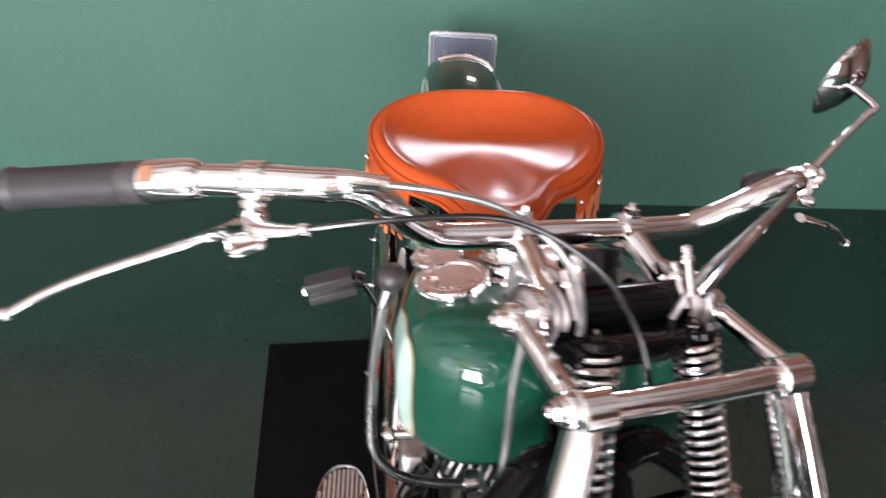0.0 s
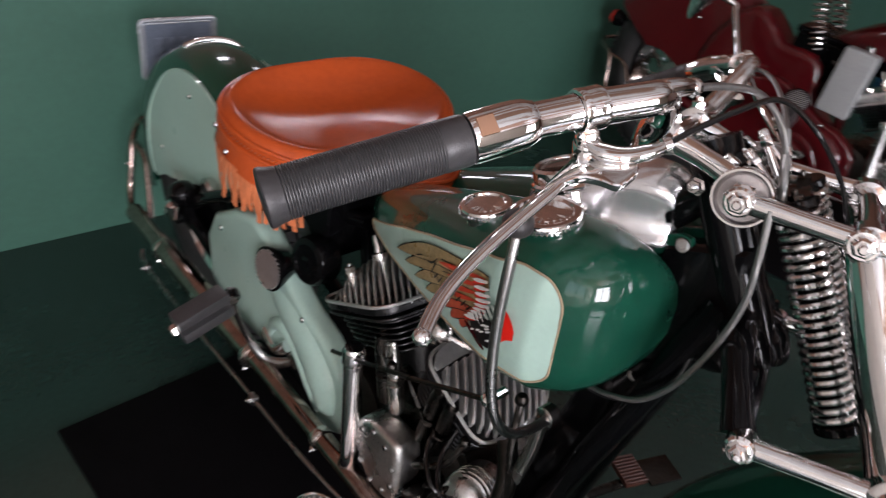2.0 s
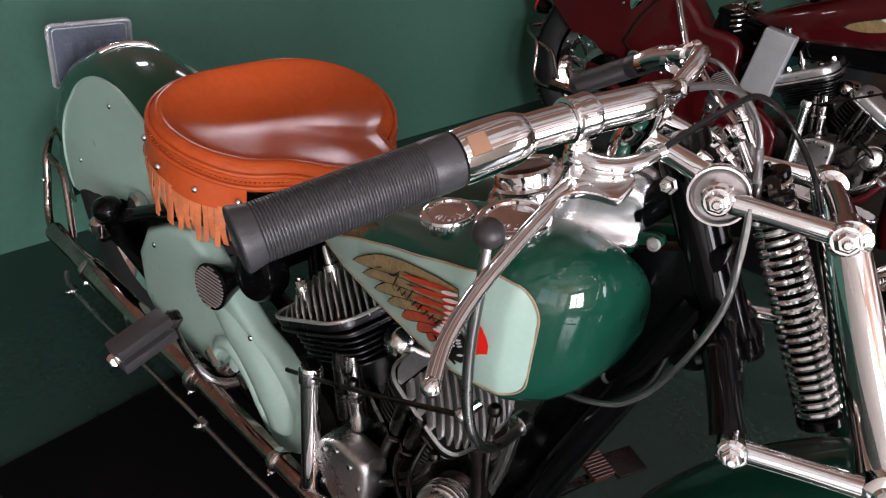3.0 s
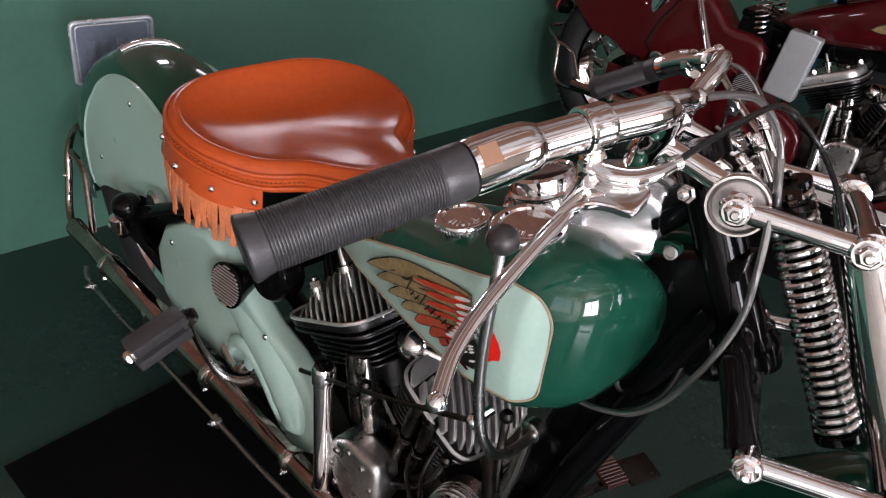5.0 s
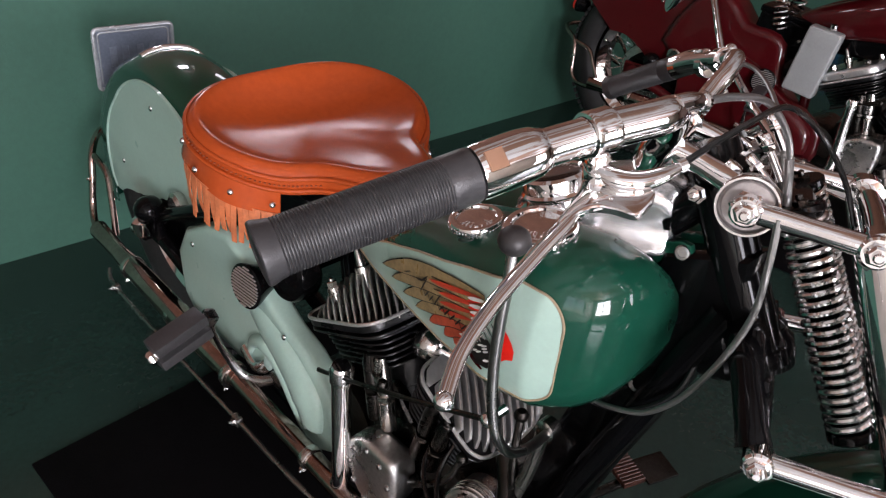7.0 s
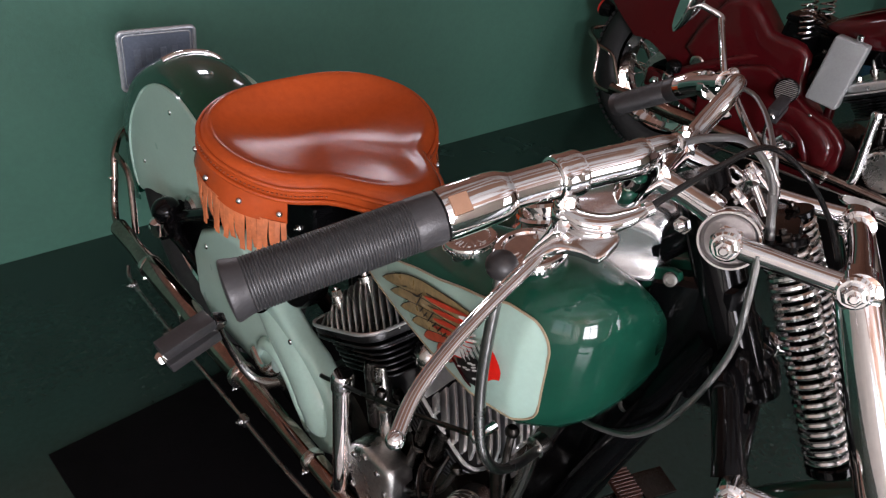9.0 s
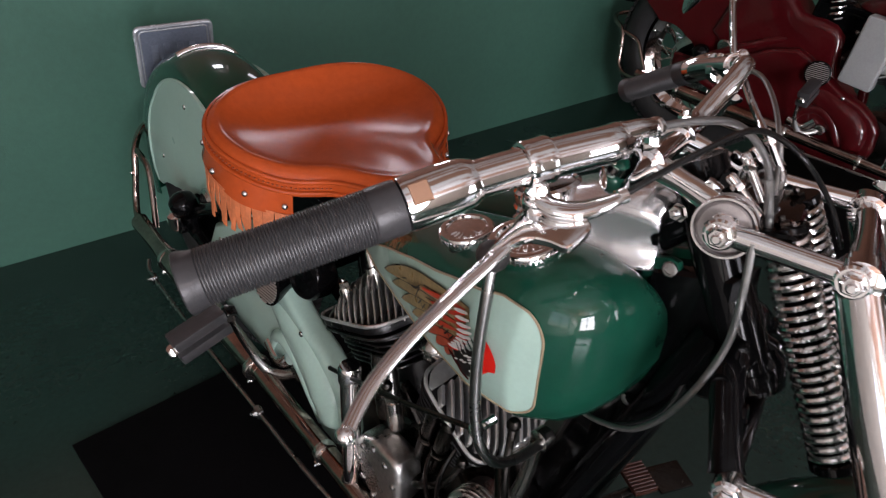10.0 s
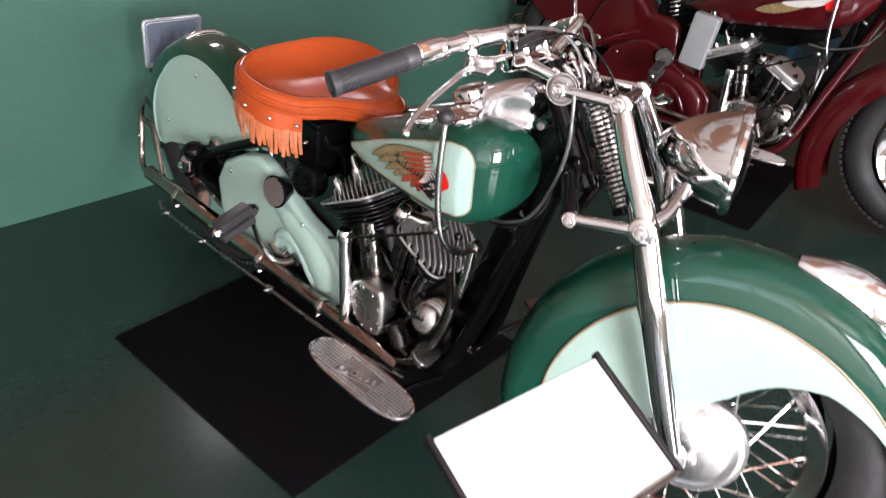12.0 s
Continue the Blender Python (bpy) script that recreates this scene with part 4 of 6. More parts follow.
def tank_emblem(tank, script=True):
    """Wing of long painted feathers in gold and orange with a plain red shape in front, and dark strokes where the script is."""
    def laid(nm, outline, out, mat, label=""):
        bm = bmesh.new()
        on_panel(bm, outline, out)
        return part(nm, bm, mat, tank, label, sharp=60)

    if not script:  # the plainer gold and white wing of the other tank
        laid("wing_outline", leaf((0.962, 0.718), (0.782, 0.782), 0.0215, 0.010, 0.3), 0.0020, INK)
        laid("gold_wing", leaf((0.957, 0.718), (0.786, 0.780), 0.0190, 0.010, 0.3), 0.0026, GOLD_LEAF, "painted gold wing")
        laid("white_wing", leaf((0.890, 0.752), (0.760, 0.784), 0.0120, 0.012, 0.2), 0.0034, WHITE_PAINT, "white upper edge of the painted wing")
        laid("white_front", leaf((0.835, 0.752), (0.764, 0.776), 0.0120, 0.004, 0.4), 0.0036, WHITE_PAINT)
        laid("red_shape", [(0.762, 0.780), (0.748, 0.772), (0.742, 0.752), (0.752, 0.736), (0.772, 0.740), (0.778, 0.760)], 0.0042, RED_PAINT)
        return
    tips = [(1.017, 0.711), (0.989, 0.709), (0.958, 0.706), (0.926, 0.707), (0.893, 0.709), (0.862, 0.711), (0.842, 0.712)]
    roots = [(0.800, 0.800), (0.804, 0.789), (0.808, 0.777), (0.812, 0.765), (0.817, 0.753), (0.822, 0.741), (0.826, 0.729)]
    for i in range(6, -1, -1):
        bow, half = -0.013 + 0.0015 * i, 0.0098 - 0.0004 * i
        lift = 0.0004 * (6 - i)
        laid("feather_outline", leaf(tips[i], roots[i], half + 0.0012, bow, 0.75), 0.0016 + lift, INK)
        a = Vector(tips[i]).lerp(Vector(roots[i]), 0.018)
        laid("feather", leaf(a, roots[i], half, bow, 0.75), 0.0018 + lift, GOLD_LEAF if i < 4 else ORANGE_PAINT, "painted gold feather" if i < 4 else "painted orange feather")
    for i, (lo, hi) in enumerate(((0.55, 0.97), (0.62, 0.97), (0.58, 0.97), (0.50, 0.97))):  # red run over the gold towards the front
        a, b = Vector(tips[i]).lerp(Vector(roots[i]), lo), Vector(tips[i]).lerp(Vector(roots[i]), hi)
        rise = Vector((0, 0.0115 * math.sin(math.pi * (lo + hi) / 2)))
        laid("red_streak", leaf(a + rise, b + rise * 0.6, 0.0030, 0.0, 0.3), 0.0050, RED_STREAK)
    # slanting dark strokes in place of the script, tallest first
    for i in range(9):
        y, z = 0.912 - 0.0105 * i, 0.741 + 0.0006 * i
        tall = (0.026, 0.012, 0.013, 0.022, 0.012, 0.013, 0.012, 0.013, 0.012)[i]
        laid("script_stroke", leaf((y, z), (y - 0.005 - 0.25 * tall, z + tall), 0.0012, 0.0, 0.6), 0.0058, INK)
        if i < 8:
            laid("script_joint", leaf((y - 0.006, z + 0.009), (y - 0.0115, z + 0.002), 0.0007, 0.0, 0.5), 0.0057, INK)
    laid("script_stroke", leaf((0.925, 0.752), (0.900, 0.771), 0.0010, 0.004, 0.3), 0.0058, INK, "dark flourish of the script")
    for i in range(9):  # short plumes in white and red over the brow
        s = i / 8
        y, z = 0.803 - 0.013 * math.sin(math.pi * s) + 0.004 * s, 0.803 - 0.052 * s
        laid("white_plume", leaf((y + 0.022, z - 0.011), (y - 0.003, z), 0.0022, 0.0, 0.5), 0.0066, WHITE_PAINT)
        laid("red_plume", leaf((y + 0.022, z - 0.0145), (y + 0.001, z - 0.0040), 0.0016, 0.0, 0.4), 0.0064, RED_PAINT)
    laid("dark_patch", [(0.818, 0.740), (0.800, 0.757), (0.786, 0.762), (0.776, 0.752), (0.774, 0.735), (0.783, 0.722), (0.799, 0.720), (0.812, 0.728)], 0.0060, INK)
    laid("maroon_band", leaf((0.828, 0.733), (0.790, 0.716), 0.0040, -0.002, 0.5), 0.0062, MAROON)
    rng = random.Random(8)
    for i in range(10):  # small white flecks in the dark patch
        y, z = rng.uniform(0.782, 0.810), rng.uniform(0.727, 0.752)
        laid("white_fleck", leaf((y + 0.004, z - 0.002), (y - 0.003, z + 0.003), 0.0013, 0.0, 0.3), 0.0068, WHITE_PAINT)
    for i in range(12):  # fine white quills above it
        s = i / 11
        y, z = 0.808 - 0.030 * s, 0.752 + 0.032 * s
        laid("quill", leaf((y + 0.004, z + 0.004), (y - 0.006, z - 0.006), 0.0009, 0.0, 0.4), 0.0070, WHITE_PAINT if i % 2 else INK)
    # plain red shape
    laid("red_shape", [(0.779, 0.788), (0.770, 0.790), (0.762, 0.784), (0.755, 0.776), (0.751, 0.768), (0.751, 0.757), (0.760, 0.752), (0.768, 0.742), (0.776, 0.744), (0.780, 0.765)], 0.0074, RED_PAINT, "plain bright red shape")


def instrument_panel(bike):
    bm = bmesh.new()
    rows = []
    for y, zl, zt, wl, wt in ((0.699, 0.862, 0.872, 0.016, 0.012), (0.702, 0.859, 0.915, 0.021, 0.018), (0.712, 0.857, 0.928, 0.027, 0.024), (0.74, 0.853, 0.930, 0.040, 0.034), (0.77, 0.848, 0.922, 0.054, 0.042),
                              (0.80, 0.842, 0.908, 0.064, 0.046), (0.83, 0.836, 0.892, 0.060, 0.044), (0.86, 0.826, 0.870, 0.046, 0.034), (0.89, 0.814, 0.847, 0.027, 0.020), (0.905, 0.808, 0.826, 0.010, 0.008)):
        ring = []
        for x, z in ((-wl - 0.006, zl - 0.002), (-wl, zl + 0.006), (-(wl + wt) / 2 + 0.004, (zl + zt) / 2), (-wt - 0.002, zt - 0.014), (-wt + 0.008, zt - 0.003), (-wt / 2, zt + 0.002), (0, zt + 0.003)):
            ring.append((x, z))
        ring += [(-x, z) for x, z in reversed(ring[:-1])]
        rows.append([bm.verts.new((x, y, z)) for x, z in ring])
    skin(bm, rows)
    bmesh.ops.recalc_face_normals(bm, faces=bm.faces)
    bmesh.ops.subdivide_edges(bm, edges=bm.edges[:], cuts=1, use_grid_fill=True, smooth=0.6)
    dash = part("instrument_panel", bm, PANEL_METAL, bike, "polished aluminium instrument panel on the tank", sharp=70)
    at, n = Vector((-0.036, 0.836, 0.886)), Vector((-0.10, 0.36, 1))
    bm = bmesh.new()
    lathe(bm, [(0.046, -0.040), (0.047, -0.034), (0.046, -0.028), (0.038, -0.026), (0.0365, -0.014), (0.040, -0.011), (0.041, -0.008), (0.0385, -0.005), (0.0385, 0.002), (0.0375, 0.009), (0.034, 0.012), (0.031, 0.010), (0.030, 0.005)], at, n, 44, False)
    part("bezel", bm, CHROME, dash)
    bm = bmesh.new()
    disc(bm, at + n.normalized() * 0.004, n, 0.0305, 0.004, 40)
    dial = part("dial", bm, INK, dash, "black speedometer dial")
    bm = bmesh.new()
    q = frame_to(n)
    for i in range(25):
        a = radians(-130 + 260 * i / 24)
        o = at + n.normalized() * 0.0064 + q @ Vector((0.0255 * math.sin(a), -0.0255 * math.cos(a), 0))
        block(bm, (0.0012, 0.005 if i % 4 == 0 else 0.003, 0.0006), o, q.to_4x4() @ Matrix.Rotation(a, 4, "Z"), 0)
    part("dial_mark", bm, WHITE_PAINT, dial)
    bm = bmesh.new()
    lathe(bm, [(0.0308, 0.0), (0.0305, 0.002), (0.022, 0.0035), (0.008, 0.004)], at + n.normalized() * 0.007, n, 40)
    glass = part("glass", bm, GLASS, dash)
    glass.visible_shadow = False
    bm = bmesh.new()
    lathe(bm, [(0.012, -0.004), (0.013, 0.004), (0.010, 0.007), (0.005, 0.009)], (0, 0.755, 0.920), (0, 0.2, 1), 20)
    part("switch", bm, CHROME, dash)
    return dash


# saddle: outline radius round its middle
SC = Vector((0.0, 1.362, 0.775))


def saddle_edge(a):
    """Distance from the saddle's middle to its edge; a = 0 points to the rear."""
    c, s = math.cos(a), math.sin(a)
    e = 2.05
    r = 1.0 / ((abs(s) / 0.2075) ** e + (abs(c) / (0.138 if c > 0 else 0.166)) ** e) ** (1 / e)
    return r + 0.120 * math.exp(-((math.pi - abs(a)) / 0.372) ** 2)


def saddle_rim(a):
    """Height of the saddle's edge, highest at the raised back."""
    return 0.787 + 0.0251 * math.cos(a) + 0.001 * math.cos(2 * a) - 0.0063 * math.cos(3 * a)


def saddle_top(x, y):
    """A dish with a raised back, sides that roll over in front of the thighs and a ridge that runs out into the nose."""
    a = math.atan2(x, y - SC.y)
    k = min(1.0, math.hypot(x, y - SC.y) / saddle_edge(a))
    d = y - SC.y
    run = min(1.0, max(0.0, -d / 0.23))
    ridge = 0.018 * run * run * (3 - 2 * run) * math.exp(-(x / 0.060) ** 2) * (1 - k ** 4)
    thigh = 0.009 * math.exp(-((abs(a) - 2.35) / 0.34) ** 2) * k ** 4
    return 0.742 + (saddle_rim(a) - 0.742) * k ** 2.2 - thigh + ridge


def saddle(bike, leather, fringe_leather, thread, fringed=True):
    n = 96
    bm = bmesh.new()
    rings = []
    steps = [0.004, 0.04, 0.12, 0.22, 0.34, 0.46, 0.58, 0.68, 0.76, 0.83, 0.88, 0.92, 0.95, 0.975]
    for k in steps:
        ring = []
        for i in range(n):
            a = -math.pi + 2 * math.pi * i / n
            r = saddle_edge(a) * k
            x, y = r * math.sin(a), SC.y + r * math.cos(a)
            roll = 0.004 * math.exp(-((k - 0.90) / 0.06) ** 2) - 0.007 * max(0, (k - 0.92) / 0.055) ** 2
            ring.append(bm.verts.new((x, y, saddle_top(x, y) + roll)))
        rings.append(ring)
    for k, dz in ((0.995, 0.014), (1.006, 0.024), (1.005, 0.034), (0.995, 0.042), (0.95, 0.047), (0.7, 0.047), (0.05, 0.052)):
        ring = []
        for i in range(n):
            a = -math.pi + 2 * math.pi * i / n
            r0, r = saddle_edge(a), saddle_edge(a) * k
            xe, ye = r0 * math.sin(a), SC.y + r0 * math.cos(a)
            under = saddle_top(r * math.sin(a), SC.y + r * math.cos(a)) - 0.030
            ring.append(bm.verts.new((r * math.sin(a), SC.y + r * math.cos(a), saddle_top(xe, ye) - dz if k > 0.94 else min(under, saddle_top(xe, ye) - dz))))
        rings.append(ring)
    skin(bm, rings)
    seat = part("saddle", bm, leather, bike, "tan leather solo saddle with a dished top" if leather is LEATHER else "dark leather solo saddle", sharp=70)
    for k, dz, r in ((1.006, 0.016, 0.0042), (1.016, 0.034, 0.0038)):  # welts round the edge
        bm = bmesh.new()
        loop = []
        for i in range(n):
            a = -math.pi + 2 * math.pi * i / n
            r0 = saddle_edge(a)
            loop.append((r0 * k * math.sin(a), SC.y + r0 * k * math.cos(a), saddle_top(r0 * math.sin(a), SC.y + r0 * math.cos(a)) - dz))
        sweep(bm, loop, r, 8, 1, closed=True)
        part("welt", bm, leather, seat)
    bm = bmesh.new()  # stitches
    for i in range(150):
        a = -2.6 + 5.2 * i / 149
        r0 = saddle_edge(a) * 1.013
        o = Vector((r0 * math.sin(a), SC.y + r0 * math.cos(a), saddle_top(r0 * math.sin(a), SC.y + r0 * math.cos(a)) - 0.026))
        ball(bm, o, 0.0022, (1, 1, 0.7), 6)
    tagged(part("stitching", bm, thread, seat), kind="stuff")
    # skirt with a cut fringe
    rng = random.Random(4)
    span = 2.29
    bm = bmesh.new()
    m = 84
    hi, lo, hi2, lo2 = [], [], [], []

    def skirt_point(a, drop, out):
        r0 = saddle_edge(a)
        x, y = (r0 + out) * math.sin(a), SC.y + (r0 + out) * math.cos(a)
        return Vector((x, y, saddle_top(r0 * math.sin(a), SC.y + r0 * math.cos(a)) - drop))

    for i in range(m + 1):
        a = -span + 2 * span * i / m
        w = 0.004 * math.sin(a * 9)
        hi.append(bm.verts.new(skirt_point(a, 0.036, 0.002)))
        lo.append(bm.verts.new(skirt_point(a, 0.074, 0.010 + w)))
        lo2.append(bm.verts.new(skirt_point(a, 0.074, 0.007 + w)))
        hi2.append(bm.verts.new(skirt_point(a, 0.036, -0.001)))
    skin(bm, [list(r) for r in zip(hi, lo, lo2, hi2)])
    part("skirt", bm, leather, seat, "leather skirt below the saddle")
    count = 104 if fringed else 0
    for i in range(count):
        a = -span + 2 * span * (i + 0.5) / count
        if abs(abs(a) - 1.45) < 0.02:
            continue
        p = [skirt_point(a, 0.070, 0.0085), skirt_point(a + rng.uniform(-0.006, 0.006), 0.105, 0.011 + rng.uniform(-0.003, 0.003)),
             skirt_point(a + rng.uniform(-0.006, 0.006), 0.133 + rng.uniform(-0.007, 0.007), 0.008 + rng.uniform(-0.006, 0.008))]
        tang = (skirt_point(a + 0.02, 0.09, 0.01) - skirt_point(a - 0.02, 0.09, 0.01)).normalized()
        out = Vector((math.sin(a), math.cos(a), 0))
        pitch = (skirt_point(a + span / count, 0.09, 0.01) - skirt_point(a - span / count, 0.09, 0.01)).length
        bm = bmesh.new()
        line = smooth_path(p, 4)
        rows = []
        for j, q in enumerate(line):
            w = 0.46 * pitch * (1 - 0.10 * j / (len(line) - 1))
            rows.append([bm.verts.new(q + tang * w + out * 0.0008), bm.verts.new(q - tang * w + out * 0.0008), bm.verts.new(q - tang * w - out * 0.0008), bm.verts.new(q + tang * w - out * 0.0008)])
        skin(bm, rows)
        part("fringe_strip", bm, fringe_leather, seat)
    for a in (-2.24, -1.94, -1.62, -1.28, -0.92, 0.92, 1.28, 1.62, 1.94, 2.24) if fringed else ():
        bm = bmesh.new()
        ball(bm, skirt_point(a, 0.056, 0.0085), 0.0055, (1, 1, 1), 12)
        part("stud", bm, POLISHED, seat, "round nickel stud")
    # sprung seat post and pan
    for s in (-1, 1):
        bm = bmesh.new()
        coil(bm, *(((s * 0.085, 1.46, 0.62), (s * 0.085, 1.47, 0.735)) if fringed else ((s * 0.085, 1.375, 0.47), (s * 0.085, 1.43, 0.715))), 0.022, 0.0038, 6.5 if fringed else 14, 8, 16, 1.15)
        part("seat_spring", bm, CHROME, seat, "chrome seat spring")
    bm = bmesh.new()
    block(bm, (0.25, 0.20, 0.012), (0, 1.40, 0.700), None, 0.005)
    sweep(bm, [(0, 1.20, 0.69), (0, 1.19, 0.65), (0, 1.185, 0.60)], 0.014, 12, 3)
    block(bm, (0.05, 0.09, 0.02), (0, 1.20, 0.690), None, 0.006)
    part("seat_pan", bm, BLACK, seat)
    if not fringed:  # carried higher on taller springs
        seat.location.z = 0.175 * K
    return seat


def chain_case(bike):
    # black plate added to fill the dark space beside the rear hub
    bm = bmesh.new()
    prism(bm, [(1.60, 0.50), (1.66, 0.56), (1.78, 0.47), (1.88, 0.40), (1.90, 0.33), (1.84, 0.29), (1.72, 0.30), (1.62, 0.31)], 0.018, at_x(-0.078), 0.005, 2, 3)
    case = part("chain_case", bm, BLACK, bike, "black plate beside the rear hub")
    bm = bmesh.new()
    lathe(bm, [(0.026, 0), (0.030, 0.006), (0.030, 0.02), (0.022, 0.026)], (-0.088, 1.70, 0.46), (-1, 0, 0), 24)
    part("cap", bm, DULL_CHROME, case)


def battery_box(bike):
    # black box added to fill the dark space below the saddle
    bm = bmesh.new()
    block(bm, (0.17, 0.20, 0.15), (0, 1.36, 0.605), Euler((0.12, 0, 0)), 0.012, 3)
    box = part("battery_box", bm, BLACK, bike, "black box that fills the dark space under the saddle")
    bm = bmesh.new()
    block(bm, (0.178, 0.208, 0.022), (0, 1.351, 0.684), Euler((0.12, 0, 0)), 0.006, 3)
    part("lid", bm, BLACK, box)
    for y in (1.30, 1.41):
        bm = bmesh.new()
        hexbolt(bm, (-0.0865, y, 0.62), (-1, 0, 0), 0.006, 0.005)
        part("bolt", bm, DULL_CHROME, box)
    bm = bmesh.new()  # round black unit in front of the box
    lathe(bm, [(0.030, -0.030), (0.040, -0.028), (0.044, -0.020), (0.044, 0.010), (0.040, 0.016), (0.030, 0.018), (0.028, 0.014), (0.012, 0.014), (0.010, 0.020), (0.004, 0.021)], (-0.105, 1.268, 0.535), (-1, -0.15, 0.2), 36)
    part("round_cover", bm, BLACK, box)


def frame_tubes(bike, paint):
    bm = bmesh.new()
    sweep(bm, [(0, 0.697, 0.980), (0, 0.575, 0.785)], [0.0255, 0.0255], 24, 1)
    for a, b in ((0.0, 0.07), (0.93, 1.0)):
        q0, q1 = Vector((0, 0.697, 0.980)), Vector((0, 0.575, 0.785))
        sweep(bm, [q0.lerp(q1, a), q0.lerp(q1, b)], 0.0285, 24, 1)
    sweep(bm, [(0, 0.65, 0.965), (0, 0.80, 0.80), (0, 1.0, 0.72), (0, 1.2, 0.62), (0, 1.30, 0.57)], 0.02, 14, 6)
    for s in (-1, 1):
        sweep(bm, [(s * 0.012, 0.620, 0.83), (s * 0.020, 0.668, 0.66), (s * 0.035, 0.715, 0.50), (s * 0.055, 0.765, 0.32), (s * 0.070, 0.815, 0.225), (s * 0.078, 0.88, 0.203), (s * 0.085, 1.05, 0.20), (s * 0.09, 1.35, 0.22), (s * 0.105, 1.83, 0.345)], 0.0185, 14, 8)
        sweep(bm, [(s * 0.03, 1.22, 0.615), (s * 0.075, 1.40, 0.585), (s * 0.112, 1.60, 0.50), (s * 0.115, 1.83, 0.37)], 0.0145, 12, 6)
        block(bm, (0.02, 0.11, 0.075), (s * 0.112, 1.83, 0.357), None, 0.012, 3)
        lathe(bm, [(0.028, -0.012), (0.034, -0.01), (0.034, 0.01), (0.02, 0.014)], (s * 0.128, 1.83, 0.357), (1, 0, 0), 24)
    sweep(bm, [(0, 1.26, 0.60), (0, 1.235, 0.40), (0, 1.22, 0.22)], 0.017, 14, 4)
    block(bm, (0.05, 0.05, 0.085), (0, 0.622, 0.785), Euler((-RAKE * 0.8, 0, 0)), 0.02, 3)
    f = part("frame", bm, paint, bike, "glossy tubular frame")
    bm = bmesh.new()
    hexbolt(bm, (-0.142, 1.83, 0.357), (-1, 0, 0), 0.016, 0.012)
    part("axle_nut", bm, CHROME, f)
    bm = bmesh.new()
    lathe(bm, [(0.018, 0), (0.02, 0.004), (0.02, 0.035), (0.012, 0.04)], (-0.150, 1.778, 0.372), (-0.1, -0.05, 1), 20)
    part("adjuster", bm, CHROME, f)
    bm = bmesh.new()
    lathe(bm, [(0.028, -0.012), (0.030, -0.008), (0.030, 0.010), (0.024, 0.020), (0.012, 0.026), (0.006, 0.027)], (-0.135, 1.772, 0.428), (-0.2, 0, 1), 26)
    part("damper_cap", bm, BLACK, f)
    bm = bmesh.new()  # heavy black gusset behind the head
    prism(bm, [(0.61, 0.90), (0.70, 0.86), (0.73, 0.70), (0.78, 0.52), (0.83, 0.36), (0.84, 0.24), (0.79, 0.26), (0.735, 0.40), (0.690, 0.555), (0.660, 0.66), (0.640, 0.74), (0.60, 0.80)], 0.045, at_x(0.0), 0.012, 3)
    part("head_gusset", bm, BLACK, f)
    # exposed metal at the left: stand and chrome linkage
    bm = bmesh.new()
    sweep(bm, [(0.10, 0.86, 0.20), (0.17, 0.90, 0.10), (0.235, 0.96, 0.008)], [0.012, 0.011, 0.012], 12, 4)
    block(bm, (0.05, 0.04, 0.01), (0.24, 0.965, 0.006), None, 0.004)
    part("side_stand", bm, DULL_CHROME, f)
    return f


